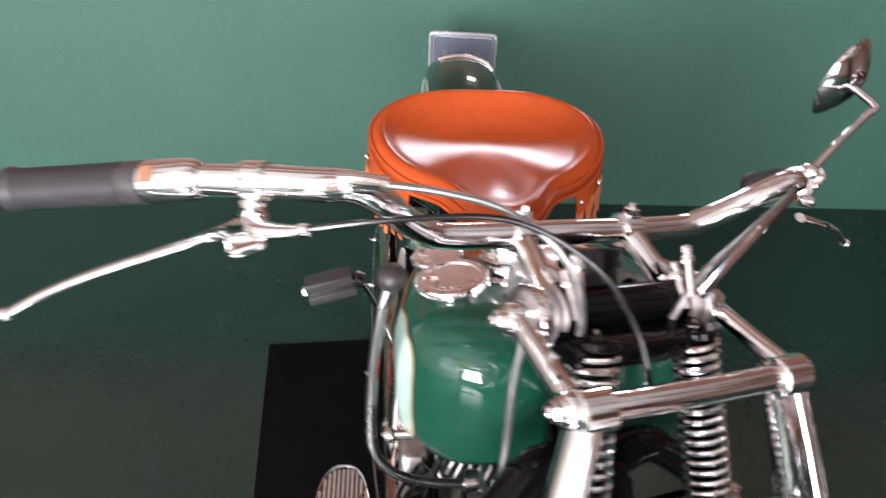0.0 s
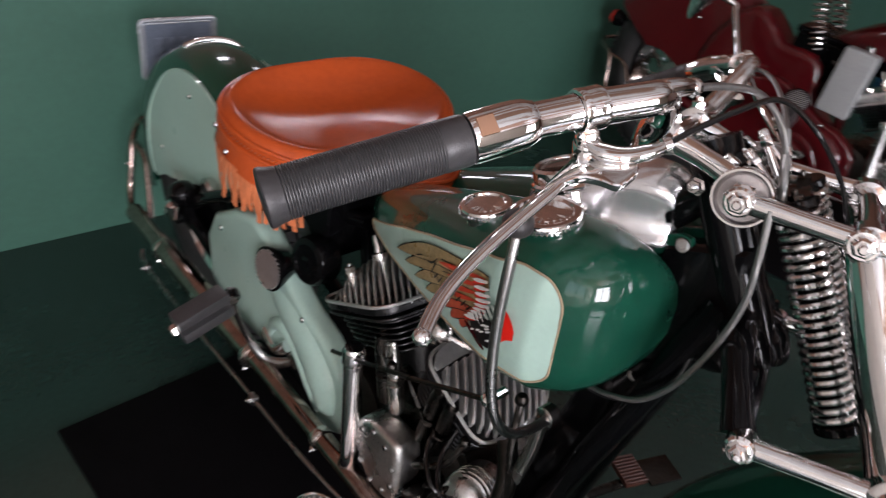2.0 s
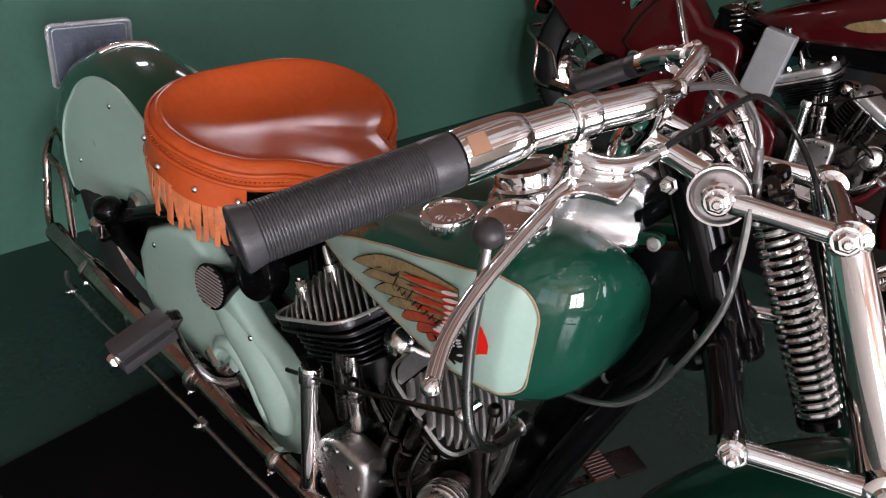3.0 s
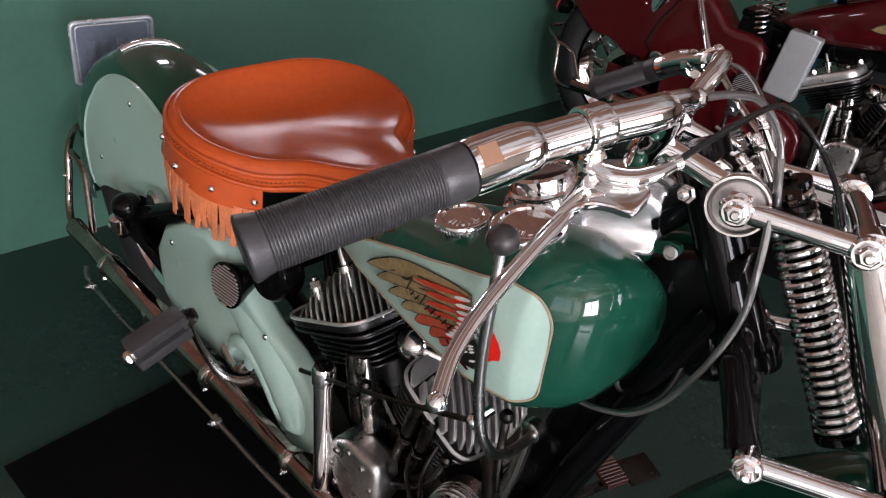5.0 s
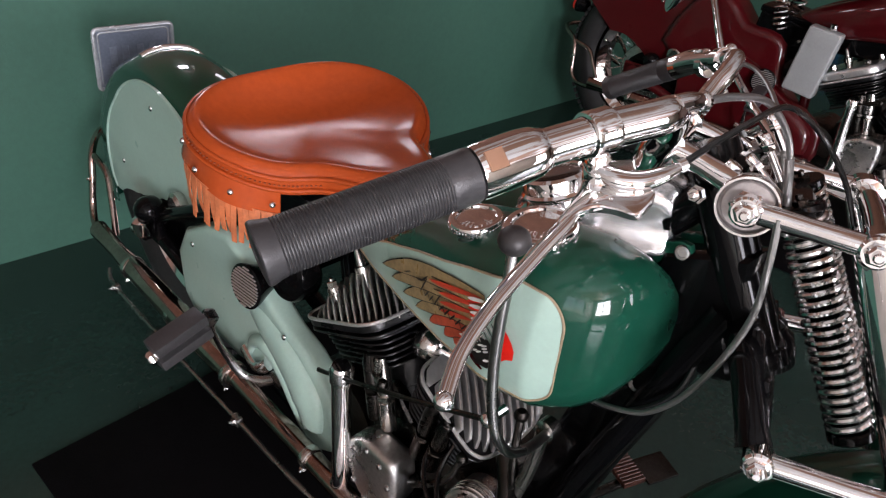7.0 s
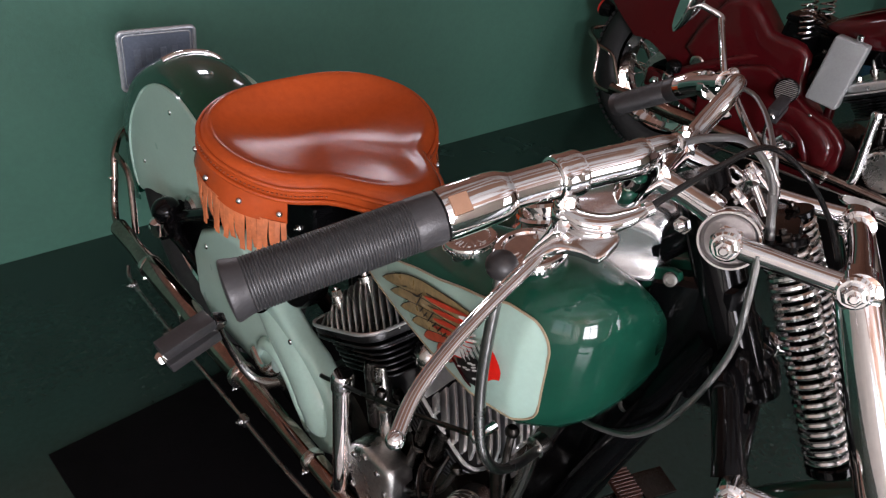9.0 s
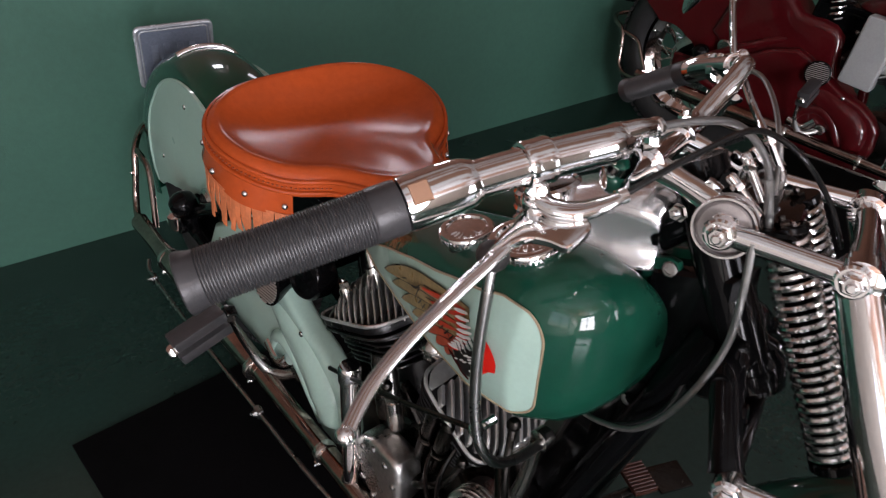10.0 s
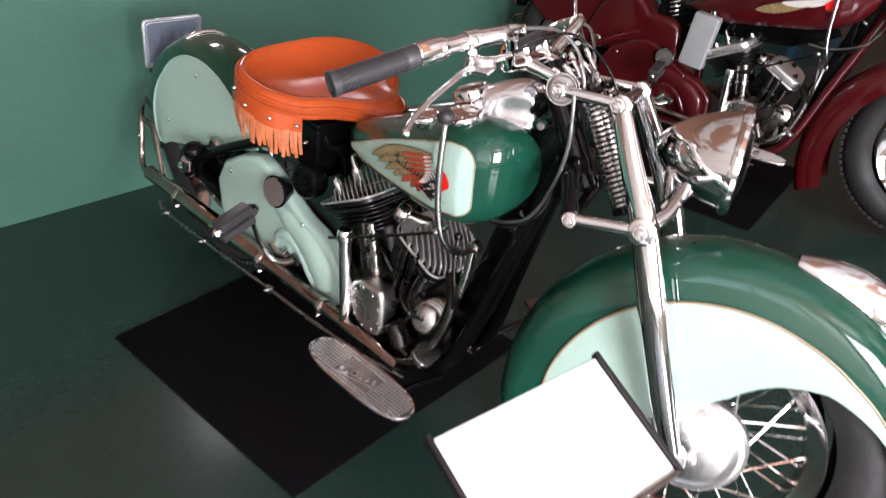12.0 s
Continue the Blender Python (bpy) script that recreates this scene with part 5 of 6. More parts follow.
def engine(bike, plain=False):
    bm = bmesh.new()
    for x0, x1, r in ((-0.085, 0.085, 0.135),):
        lathe(bm, [(r * 0.8, x0 - 0.012), (r * 0.95, x0), (r, x0 + 0.02), (r, x1 - 0.02), (r * 0.95, x1), (r * 0.8, x1 + 0.012)], (0, 0.955, 0.285), (1, 0, 0), 40)
    prism(bm, [(0.84, 0.37), (0.90, 0.44), (0.965, 0.40), (1.03, 0.46), (1.10, 0.40), (1.09, 0.3), (0.85, 0.28)], 0.13, at_x(-0.02), 0.01, 3)
    lathe(bm, [(0.07, -0.10), (0.095, -0.09), (0.1, -0.06), (0.1, 0.07), (0.09, 0.09)], (0, 1.16, 0.285), (1, 0, 0), 36)
    case = part("engine", bm, DARK_METAL, bike, "side-valve twin engine with dark cases")
    # timing cover and polished case pieces on the right
    bm = bmesh.new()
    prism(bm, [(0.935, 0.395), (0.965, 0.405), (1.012, 0.400), (1.042, 0.375), (1.045, 0.33), (1.022, 0.285), (0.985, 0.268), (0.945, 0.276), (0.93, 0.315)], 0.05, at_x(-0.135), 0.014, 4, 4)
    cover = part("timing_cover", bm, ALUMINIUM, case, "dull grey cast timing cover")
    for k in range(9):
        a = 2 * math.pi * k / 9
        bm = bmesh.new()
        lathe(bm, [(0.0055, 0), (0.0055, 0.003), (0.004, 0.005)], (-0.1585, 0.987 + 0.047 * math.cos(a), 0.337 + 0.056 * math.sin(a)), (-1, 0, 0), 10)
        part("cover_screw", bm, STEEL, cover)
    bm = bmesh.new()
    at, ax = Vector((-0.118, 0.822, 0.385)), Vector((-1, -0.25, 0.3)).normalized()
    lathe(bm, [(0.020, 0.0), (0.032, 0.003), (0.036, 0.010), (0.032, 0.018), (0.022, 0.024), (0.009, 0.026)], at, ax, 36)
    lathe(bm, [(0.035, -0.06), (0.037, -0.055), (0.037, 0.0), (0.032, 0.003)], at, ax, 36)
    gen = part("distributor", bm, ALUMINIUM, case, "rounded polished ignition housing")
    for k in range(3):
        bm = bmesh.new()
        lathe(bm, [(0.0375, 0), (0.0395, 0.0008), (0.0395, 0.0032), (0.0375, 0.004)], at - ax * (0.006 + 0.010 * k), -ax, 36)
        part("clip_band", bm, DULL_CHROME, gen)
    bm = bmesh.new()  # cap leads
    for k in range(2):
        sweep(bm, [at + ax * 0.022 + Vector((0, 0.006 * k, 0)), at + ax * 0.05 + Vector((0, 0.02 + 0.02 * k, 0.02)), at + Vector((-0.01, 0.05 + 0.03 * k, 0.05)), at + Vector((0.05, 0.06 + 0.03 * k, 0.10))], 0.0036, 8, 6)
    part("plug_lead", bm, CABLE_BLACK, gen)
    # oil pump, breather and clutter of pipes between the cylinders
    bm = bmesh.new()
    block(bm, (0.055, 0.05, 0.06), (-0.125, 0.875, 0.255), Euler((0.3, 0, 0)), 0.012, 3)
    lathe(bm, [(0.022, -0.03), (0.026, -0.028), (0.026, 0.028), (0.022, 0.03)], (-0.13, 0.90, 0.30), (0, 0.5, 1), 20)
    part("oil_pump", bm, DARK_METAL, case)
    for k, (y, h) in enumerate(((1.03, 0.12), (1.0, 0.13), (0.935, 0.12), (0.905, 0.11))):
        lean = 0.36 if y > 0.96 else -0.36
        bm = bmesh.new()
        a = Vector((-0.112, y, 0.405))
        d = Vector((0, math.sin(lean) * 0.6, 1)).normalized()
        lathe(bm, [(0.012, 0), (0.0135, 0.004), (0.0135, h * 0.4), (0.010, h * 0.42), (0.010, h * 0.5), (0.0125, h * 0.52), (0.0125, h * 0.85), (0.009, h)], a, d, 18)
        lathe(bm, [(0.0155, h * 0.44), (0.0155, h * 0.49)], a, d, 6)
        part("tappet_tube", bm, DARK_METAL if k != 1 else DULL_CHROME, case, "upright tappet guide")
    bm = bmesh.new()  # exhaust stub of the rear cylinder
    sweep(bm, [(-0.157, 1.063, 0.508), (-0.158, 1.062, 0.48), (-0.162, 1.054, 0.38), (-0.166, 1.048, 0.29), (-0.167, 1.055, 0.265)], 0.0155, 18, 6)
    lathe(bm, [(0.0160, -0.020), (0.0185, -0.018), (0.0185, 0.006), (0.0150, 0.012)], (-0.157, 1.0625, 0.502), (0, 0, 1), 20)
    part("down_pipe", bm, CHROME, case, "upright chrome exhaust down pipe")
    bm = bmesh.new()
    sweep(bm, [(-0.08, 0.80, 0.50), (-0.11, 0.765, 0.46), (-0.138, 0.775, 0.37), (-0.160, 0.81, 0.29), (-0.160, 0.87, 0.248)], 0.0145, 18, 6)
    part("down_pipe", bm, DARK_METAL, case, "dark metal exhaust down pipe")
    bm = bmesh.new()  # carburettor and manifold in the vee
    ball(bm, (-0.055, 0.985, 0.555), 0.026)
    sweep(bm, [(-0.02, 1.03, 0.54), (-0.055, 0.985, 0.555), (-0.02, 0.93, 0.54)], 0.016, 14, 5)
    lathe(bm, [(0.024, -0.02), (0.03, -0.015), (0.03, 0.02), (0.02, 0.03)], (0.03, 0.98, 0.53), (0, 0, 1), 20)
    part("carburettor", bm, DULL_CHROME, case)
    for pts in ([(-0.14, 0.99, 0.52), (-0.12, 1.03, 0.50), (-0.11, 1.05, 0.53)], [(-0.12, 0.93, 0.36), (-0.15, 0.90, 0.40), (-0.13, 0.86, 0.43), (-0.11, 0.85, 0.47)],
                [(-0.12, 0.90, 0.33), (-0.155, 0.87, 0.345), (-0.15, 0.85, 0.39), (-0.12, 0.83, 0.41)], [(-0.11, 0.77, 0.62), (-0.13, 0.755, 0.56), (-0.125, 0.75, 0.48), (-0.11, 0.77, 0.42)]):
        bm = bmesh.new()
        sweep(bm, pts, 0.0052, 10, 6)
        for q in (pts[0], pts[-1]):
            ball(bm, q, 0.0095, (1, 1, 1), 10)
        part("oil_pipe", bm, DARK_METAL, case)
    # cylinders with heads
    for y0, z0, lean, right in ((1.105, 0.557, 28, -0.142), (0.893, 0.512, -27, -0.135)):
        a = radians(lean)
        n = Vector((0, math.sin(a), math.cos(a)))
        e = Vector((0, math.cos(a), -math.sin(a)))
        base = Matrix(((1, e.x, n.x, 0), (0, e.y, n.y, y0), (0, e.z, n.z, z0), (0, 0, 0, 1)))
        # head plan, rounded towards the right, in (x, along)
        plan = [(right, -0.045), (right + 0.006, -0.078), (right + 0.03, -0.096), (-0.03, -0.100), (0.03, -0.088), (0.07, -0.055), (0.08, 0.0), (0.07, 0.055), (0.03, 0.088), (-0.03, 0.100), (right + 0.03, 0.096), (right + 0.006, 0.078), (right, 0.045)]
        sc = 1.0 if lean > 0 else 0.80
        plan = [(x * sc, w * sc) for x, w in plan]

        bm = bmesh.new()
        sweep(bm, [base @ Vector((-0.02, 0, -0.20)), base @ Vector((-0.02, 0, -0.02))], [0.052, 0.055], 28, 1)
        lathe(bm, [(0.062, -0.225), (0.068, -0.22), (0.068, -0.20), (0.058, -0.196)], base @ Vector((-0.02, 0, 0)), n, 28)
        cyl = part("cylinder", bm, BLACK_FIN, case, "black finned cylinder")
        one = bmesh.new()
        prism(one, plan, 0.0042, base @ Matrix.Translation((0, 0, -0.018)), 0.0012, 1, 3)
        fin = part("cooling_fin", one, BLACK_FIN, cyl)
        for k in range(1, 7):
            again(fin, cyl, Matrix.Translation(-n * (0.0105 if lean > 0 else 0.0135) * k * K) @ Matrix.Translation(Vector((-0.02, y0, z0)) * K) @ Matrix.Scale((0.90 if lean > 0 else 0.95) - 0.020 * k, 4) @ Matrix.Translation(Vector((0.02, -y0, -z0)) * K))
        # black body, so that the gaps between the bright fins stay dark
        bm = bmesh.new()
        prism(bm, plan, 0.014, base @ Matrix.Translation((0, 0, -0.004)), 0.003, 2, 3)
        head = part("cylinder_head", bm, BLACK_FIN, case, "dark head with bright upright fins")
        bm = bmesh.new()  # bright lip round the head
        loop = [(*p, 0) for p in plan]
        rim = smooth_path([loop[-1]] + loop + [loop[0], loop[1]], 4)[4:-8]
        sweep(bm, [base @ (v + Vector((0, 0, 0.003))) for v in rim], 0.0030, 8, 1, closed=True)
        part("head_lip", bm, FIN_METAL, head)
        if sc < 1:  # plain flat at the rear of the front head
            bm = bmesh.new()
            prism(bm, [(right * 0.78, 0.046), (right * 0.74, 0.061), (-0.082, 0.074), (-0.03, 0.078), (0.02, 0.069), (0.0, 0.052), (-0.06, 0.050)], 0.006, base @ Matrix.Translation((0, 0, 0.010)), 0.002, 2, 2)
            part("head_flat", bm, FIN_METAL, head, "plain flat of the head")
        phi = radians(53 if lean > 0 else 58)
        tall, power = (0.052, 0.6) if lean > 0 else (0.024, 0.30)
        count, thick = (25, 0.0029) if lean > 0 else (21, 0.0048)
        du, dv = Vector((math.cos(phi), math.sin(phi))), Vector((-math.sin(phi), math.cos(phi)))

        def inside(p, sc=sc):
            p = p / sc
            if sc < 1 and p.y > 0.058:
                return False
            k = min(1.0, abs(p.y) / 0.1)
            lo_, hi_ = right * (1 - 0.30 * k ** 3.2), 0.08 * math.sqrt(max(0.0, 1 - k * k))
            return abs(p.y) < 0.099 and lo_ < p.x < hi_

        def dome(p):
            q = Vector(((p.x + 0.03) / 0.11, p.y / 0.105)) / sc
            return 0.006 + tall * max(0.0, 1 - q.length_squared) ** power

        if plain:
            bm = bmesh.new()
            prism(bm, [(x * 0.92, w * 0.92) for x, w in plan], 0.034, base @ Matrix.Translation((-0.002, 0, 0.018)), 0.013, 4, 3)
            part("head_cap", bm, FIN_METAL, head, "smooth pale cast head cap")
            for dx, dw in ((-0.085, 0.05), (-0.085, -0.05), (0.02, 0.0)):
                bm = bmesh.new()
                hexbolt(bm, base @ Vector((dx * sc, dw * sc, 0.034)), n, 0.010, 0.010)
                part("head_bolt", bm, DARK_METAL, head)
        for k in range(0 if plain else count):
            w = -0.126 + 0.252 * k / (count - 1)
            line = [Vector((-0.03, 0)) + du * (-0.16 + 0.004 * i) + dv * w for i in range(81)]
            good = [i for i, p in enumerate(line) if inside(p)]
            if len(good) < 6:
                continue
            ends = [line[good[0] + (good[-1] - good[0]) * i // 12] for i in range(13)]
            prof = [((p - Vector((-0.03, 0))).dot(du), dome(p)) for p in ends]
            prof = [(prof[0][0], -0.003)] + prof + [(prof[-1][0], -0.003)]
            m = base @ Matrix.Translation((-0.03, 0, 0)) @ Matrix(((du.x, 0, dv.x, dv.x * w), (du.y, 0, dv.y, dv.y * w), (0, 1, 0, 0), (0, 0, 0, 1)))
            bm = bmesh.new()
            prism(bm, prof, thick, m, 0.001, 1)
            part("head_fin", bm, FIN_METAL, head)
        if lean < 0:
            continue
        bm = bmesh.new()
        lathe(bm, [(0.011, 0.02), (0.011, 0.050), (0.0135, 0.051), (0.0135, 0.062), (0.008, 0.064), (0.0065, 0.085), (0.004, 0.092)], base @ Vector((-0.06, 0.012, 0)), n, 16)
        part("spark_plug", bm, DULL_CHROME, head, "spark plug with a dull metal cap")
        for dx, dw in ((-0.10, 0.045), (-0.03, -0.075)):
            bm = bmesh.new()
            hexbolt(bm, base @ Vector((dx, dw, 0.040)), n, 0.0085, 0.010)
            lathe(bm, [(0.0105, 0.0), (0.0105, 0.04)], base @ Vector((dx, dw, 0)), n, 12)
            part("head_bolt", bm, DULL_CHROME, head)
        bm = bmesh.new()
        sweep(bm, [base @ Vector((-0.06, 0.012, 0.088)), base @ Vector((-0.02, 0.0, 0.11)), base @ Vector((0.03, -0.02 if lean > 0 else 0.02, 0.09)), Vector((0.03, 0.97, 0.50))], 0.0042, 8, 6)
        part("plug_lead", bm, CABLE_BLACK, head)
    return case


def chain_guard(bike, paint):
    bm = bmesh.new()
    prism(bm, [(1.652, 0.285), (1.658, 0.39), (1.612, 0.463), (1.525, 0.512), (1.445, 0.534), (1.400, 0.520), (1.318, 0.470), (1.255, 0.436), (1.197, 0.420), (1.150, 0.390), (1.120, 0.355), (1.113, 0.29), (1.125, 0.245), (1.158, 0.222),
               (1.205, 0.220), (1.236, 0.246), (1.252, 0.290), (1.278, 0.313), (1.312, 0.310), (1.335, 0.285), (1.36, 0.262), (1.44, 0.252), (1.547, 0.248), (1.61, 0.250)], 0.046, at_x(-0.110), 0.017, 5)
    sweep(bm, [(-0.122, 1.42, 0.445), (-0.124, 1.32, 0.405), (-0.126, 1.240, 0.372), (-0.128, 1.190, 0.330), (-0.128, 1.178, 0.275)], [0.006, 0.020, 0.025, 0.027, 0.018], 20, 8, 1.75)
    guard = part("side_cover", bm, paint, bike, "pale green pressed side cover" if paint is MINT else "", sharp=50)
    bm = bmesh.new()  # rounded bulge round the arch
    sweep(bm, [(-0.130, 1.385, 0.30), (-0.134, 1.36, 0.345), (-0.136, 1.315, 0.365), (-0.136, 1.265, 0.345), (-0.135, 1.23, 0.295), (-0.132, 1.205, 0.245)], [0.006, 0.010, 0.012, 0.012, 0.010, 0.006], 14, 6, 1.3)
    part("arch_bulge", bm, paint, guard, sharp=50)
    bm = bmesh.new()
    sweep(bm, [(-0.135, 1.40, 0.30), (-0.142, 1.345, 0.292), (-0.137, 1.31, 0.325)], 0.008, 12, 5, 1.6)
    part("lower_lip", bm, POLISHED, guard)
    for y, z in ((1.575, 0.445), (1.255, 0.425), (1.235, 0.40)):
        bm = bmesh.new()
        ball(bm, (-0.136, y, z), 0.006, (0.6, 1, 1), 10)
        part("screw", bm, CHROME, guard)
    return guard


def exhaust(bike):
    bm = bmesh.new()
    sweep(bm, [(-0.165, 0.86, 0.245), (-0.168, 1.05, 0.258), (-0.171, 1.25, 0.266), (-0.173, 1.40, 0.272)], 0.0185, 22, 5)
    pipe = part("exhaust_pipe", bm, PIPE, bike, "long low chrome exhaust pipe")
    bm = bmesh.new()
    sweep(bm, [(-0.173, 1.36, 0.270), (-0.174, 1.42, 0.272), (-0.176, 1.52, 0.275), (-0.178, 1.72, 0.279), (-0.179, 1.80, 0.281), (-0.179, 1.87, 0.282), (-0.178, 1.985, 0.284)], [0.019, 0.023, 0.025, 0.025, 0.023, 0.018, 0.021], 24, 5, 1.1)
    part("silencer", bm, PIPE, pipe)
    for y in (1.13, 1.38, 1.60, 1.80):
        bm = bmesh.new()
        rr = 0.0205 if y < 1.3 else 0.0262
        lathe(bm, [(rr, -0.008), (rr + 0.0012, -0.006), (rr + 0.0012, 0.006), (rr, 0.008)], (-0.169 - 0.012 * (y - 1.0), y, 0.262 + 0.024 * (y - 1.1)), (0, 1, 0.03), 28)
        hexbolt(bm, (-0.182 - 0.012 * (y - 1.0), y, 0.262 + 0.024 * (y - 1.1) - rr + 0.004), (-0.7, 0, -0.7), 0.006, 0.006)
        part("pipe_clamp", bm, DULL_CHROME, pipe)
    # thin rail outside the pipe
    bm = bmesh.new()
    sweep(bm, [(-0.165, 0.84, 0.225), (-0.19, 0.95, 0.232), (-0.208, 1.12, 0.238), (-0.212, 1.30, 0.238), (-0.214, 1.60, 0.228), (-0.212, 1.84, 0.222), (-0.20, 1.89, 0.235)], 0.0046, 12, 5)
    rail = part("side_rail", bm, STEEL, bike, "thin chrome rail beside the exhaust")
    for y, x, z in ((1.30, -0.212, 0.238), (1.62, -0.214, 0.2275), (1.83, -0.212, 0.222)):
        bm = bmesh.new()
        block(bm, (0.014, 0.022, 0.020), (x, y, z), None, 0.004)
        hexbolt(bm, (x - 0.007, y, z), (-1, 0, 0.3), 0.006, 0.006)
        part("rail_clip", bm, STEEL, rail)
    # chrome guard round the rear of the mudguard
    bm = bmesh.new()
    sweep(bm, [(-0.172, 1.95, 0.265), (-0.165, 2.045, 0.262), (-0.15, 2.090, 0.29), (-0.135, 2.103, 0.355), (-0.118, 2.125, 0.410), (-0.07, 2.195, 0.427), (0, 2.225, 0.430), (0.07, 2.195, 0.427), (0.118, 2.125, 0.410), (0.135, 2.103, 0.355), (0.15, 2.08, 0.29), (0.165, 1.95, 0.265)], 0.0088, 14, 6)
    g = part("rear_guard", bm, PIPE, bike, "chrome tube guard round the tail")
    for s in (-1, 1):
        bm = bmesh.new()
        sweep(bm, [(s * 0.118, 2.125, 0.407), (s * 0.118, 2.05, 0.39), (s * 0.13, 2.01, 0.34), (s * 0.15, 1.96, 0.27)], 0.0078, 12, 5)
        part("guard_stay", bm, PIPE, g)
        bm = bmesh.new()
        hexbolt(bm, (s * 0.138, 2.100, 0.355), (s, 0.3, 0.2), 0.007, 0.007)
        part("guard_bolt", bm, CHROME, g)
    return pipe


def controls(bike):
    # kick starter
    bm = bmesh.new()
    sweep(bm, [(-0.236, 1.318, 0.476), (-0.214, 1.352, 0.408), (-0.190, 1.360, 0.335), (-0.170, 1.345, 0.290), (-0.150, 1.318, 0.283), (-0.130, 1.290, 0.300)], [0.0065, 0.0058, 0.0066, 0.0095, 0.0120, 0.012], 14, 6, 0.7)
    lathe(bm, [(0.014, -0.012), (0.018, -0.01), (0.018, 0.01), (0.014, 0.012)], (-0.128, 1.288, 0.302), (1, 0, 0), 20)
    block(bm, (0.022, 0.024, 0.024), (-0.236, 1.318, 0.476), Euler((0.3, 0.4, 0)), 0.005, 2)
    # grey steel stands in for the side cover's reflection in the crank
    kick = part("kick_starter", bm, STEEL, bike, "grey metal kick-start crank")
    a, b = Vector((-0.244, 1.317, 0.474)), Vector((-0.336, 1.309, 0.4525))
    q = frame_to(b - a)
    for off in (-0.0175, 0.0175):
        bm = bmesh.new()
        block(bm, (0.038, 0.020, (b - a).length), a.lerp(b, 0.5) + q @ Vector((0, off * 0.85, 0)), q.to_4x4(), 0.004, 2)
        rubber = part("pedal_rubber", bm, RUBBER, kick, "black rubber kick pedal block")
    bm = bmesh.new()
    sweep(bm, [a - (b - a).normalized() * 0.008, b + (b - a).normalized() * 0.01], 0.0065, 12, 1)
    lathe(bm, [(0.012, 0), (0.012, 0.006), (0.008, 0.011)], b, b - a, 6)
    part("pedal_spindle", bm, CHROME, kick)
    # footboard
    bm = bmesh.new()
    c = Vector((-0.258, 0.885, 0.250))
    outline = []
    for i in range(44):
        t = 2 * math.pi * i / 44
        cc, ss = math.cos(t), math.sin(t)
        outline.append((0.048 * math.copysign(abs(cc) ** 0.75, cc), 0.160 * math.copysign(abs(ss) ** 0.72, ss)))
    prism(bm, outline, 0.012, Matrix.Translation(c), 0.004, 2)
    board = part("footboard", bm, STEEL, bike, "oval ribbed aluminium footboard")
    bm = bmesh.new()
    sweep(bm, [c + Vector((u, v, 0.004)) for u, v in outline], 0.0034, 8, 1, closed=True)
    part("rim", bm, POLISHED, board)
    for k in range(11):
        x = -0.040 + 0.080 * k / 10
        reach = 0.150 * (1 - (abs(x) / 0.05) ** 3) ** 0.5
        spans = [(-reach, -0.052), (0.058, reach)] if abs(x) < 0.026 else [(-reach, reach)]
        for u, v in spans:
            bm = bmesh.new()
            sweep(bm, [c + Vector((x, u, 0.0065)), c + Vector((x, v, 0.0065))], 0.0023, 6, 1)
            part("rib", bm, FIN_METAL, board)
    bm = bmesh.new()
    prism(bm, [(-0.030, -0.052), (0.030, -0.052), (0.030, 0.058), (-0.030, 0.058)], 0.004, Matrix.Translation(c + Vector((0, 0, 0.0052))), 0.001, 1)
    part("script_field", bm, ALUMINIUM, board)
    bm = bmesh.new()
    for k in range(6):
        block(bm, (0.016 if k in (0, 4) else 0.010, 0.010, 0.003), c + Vector((0.006 - 0.004 * k, -0.040 + 0.017 * k, 0.007)), Euler((0, 0, 0.5)), 0.001, 1)
    block(bm, (0.006, 0.104, 0.003), c + Vector((-0.018, 0.004, 0.007)), Euler((0, 0, 0.22)), 0.001, 1)
    part("raised_script", bm, POLISHED, board, "raised illegible script cast in the board")
    for y in (-0.085, 0.075):
        bm = bmesh.new()
        sweep(bm, [c + Vector((0.02, y, -0.008)), c + Vector((0.10, y, -0.022)), Vector((-0.085, max(0.80, c.y + y), 0.205))], 0.009, 10, 3)
        part("bracket", bm, BLACK, board)
    # rocking clutch pedal on the far side, with a ribbed brown rubber
    bm = bmesh.new()
    sweep(bm, [(0.085, 0.80, 0.24), (0.15, 0.77, 0.262), (0.225, 0.735, 0.288)], 0.0085, 12, 4)
    block(bm, (0.062, 0.052, 0.006), (0.252, 0.722, 0.298), Euler((0.05, 0, -0.35)), 0.002)
    clutch = part("clutch_pedal", bm, DARK_METAL, bike, "dark clutch pedal plate with a ribbed brown rubber")
    bm = bmesh.new()
    block(bm, (0.044, 0.058, 0.008), (0.208, 0.752, 0.296), Euler((0.05, 0, -0.35)), 0.002)
    pad = part("pedal_rubber", bm, COPPER, clutch, "worn brown rubber pad")
    for k in range(9):
        bm = bmesh.new()
        block(bm, (0.044, 0.0028, 0.003), Vector((0.208, 0.752, 0.3015)) + Euler((0.05, 0, -0.35)).to_matrix() @ Vector((0, -0.026 + 0.0065 * k, 0)), Euler((0.05, 0, -0.35)), 0.0008, 1)
        part("rib", bm, COPPER, pad)
    # brake pedal with its rubber
    bm = bmesh.new()
    sweep(bm, [(-0.145, 0.90, 0.235), (-0.16, 0.85, 0.265), (-0.165, 0.80, 0.315), (-0.16, 0.785, 0.335)], 0.0085, 12, 5)
    pedal = part("brake_pedal", bm, CHROME, bike)
    bm = bmesh.new()
    tilt = Euler((0.55, 0.15, 0.2)).to_matrix().to_4x4()
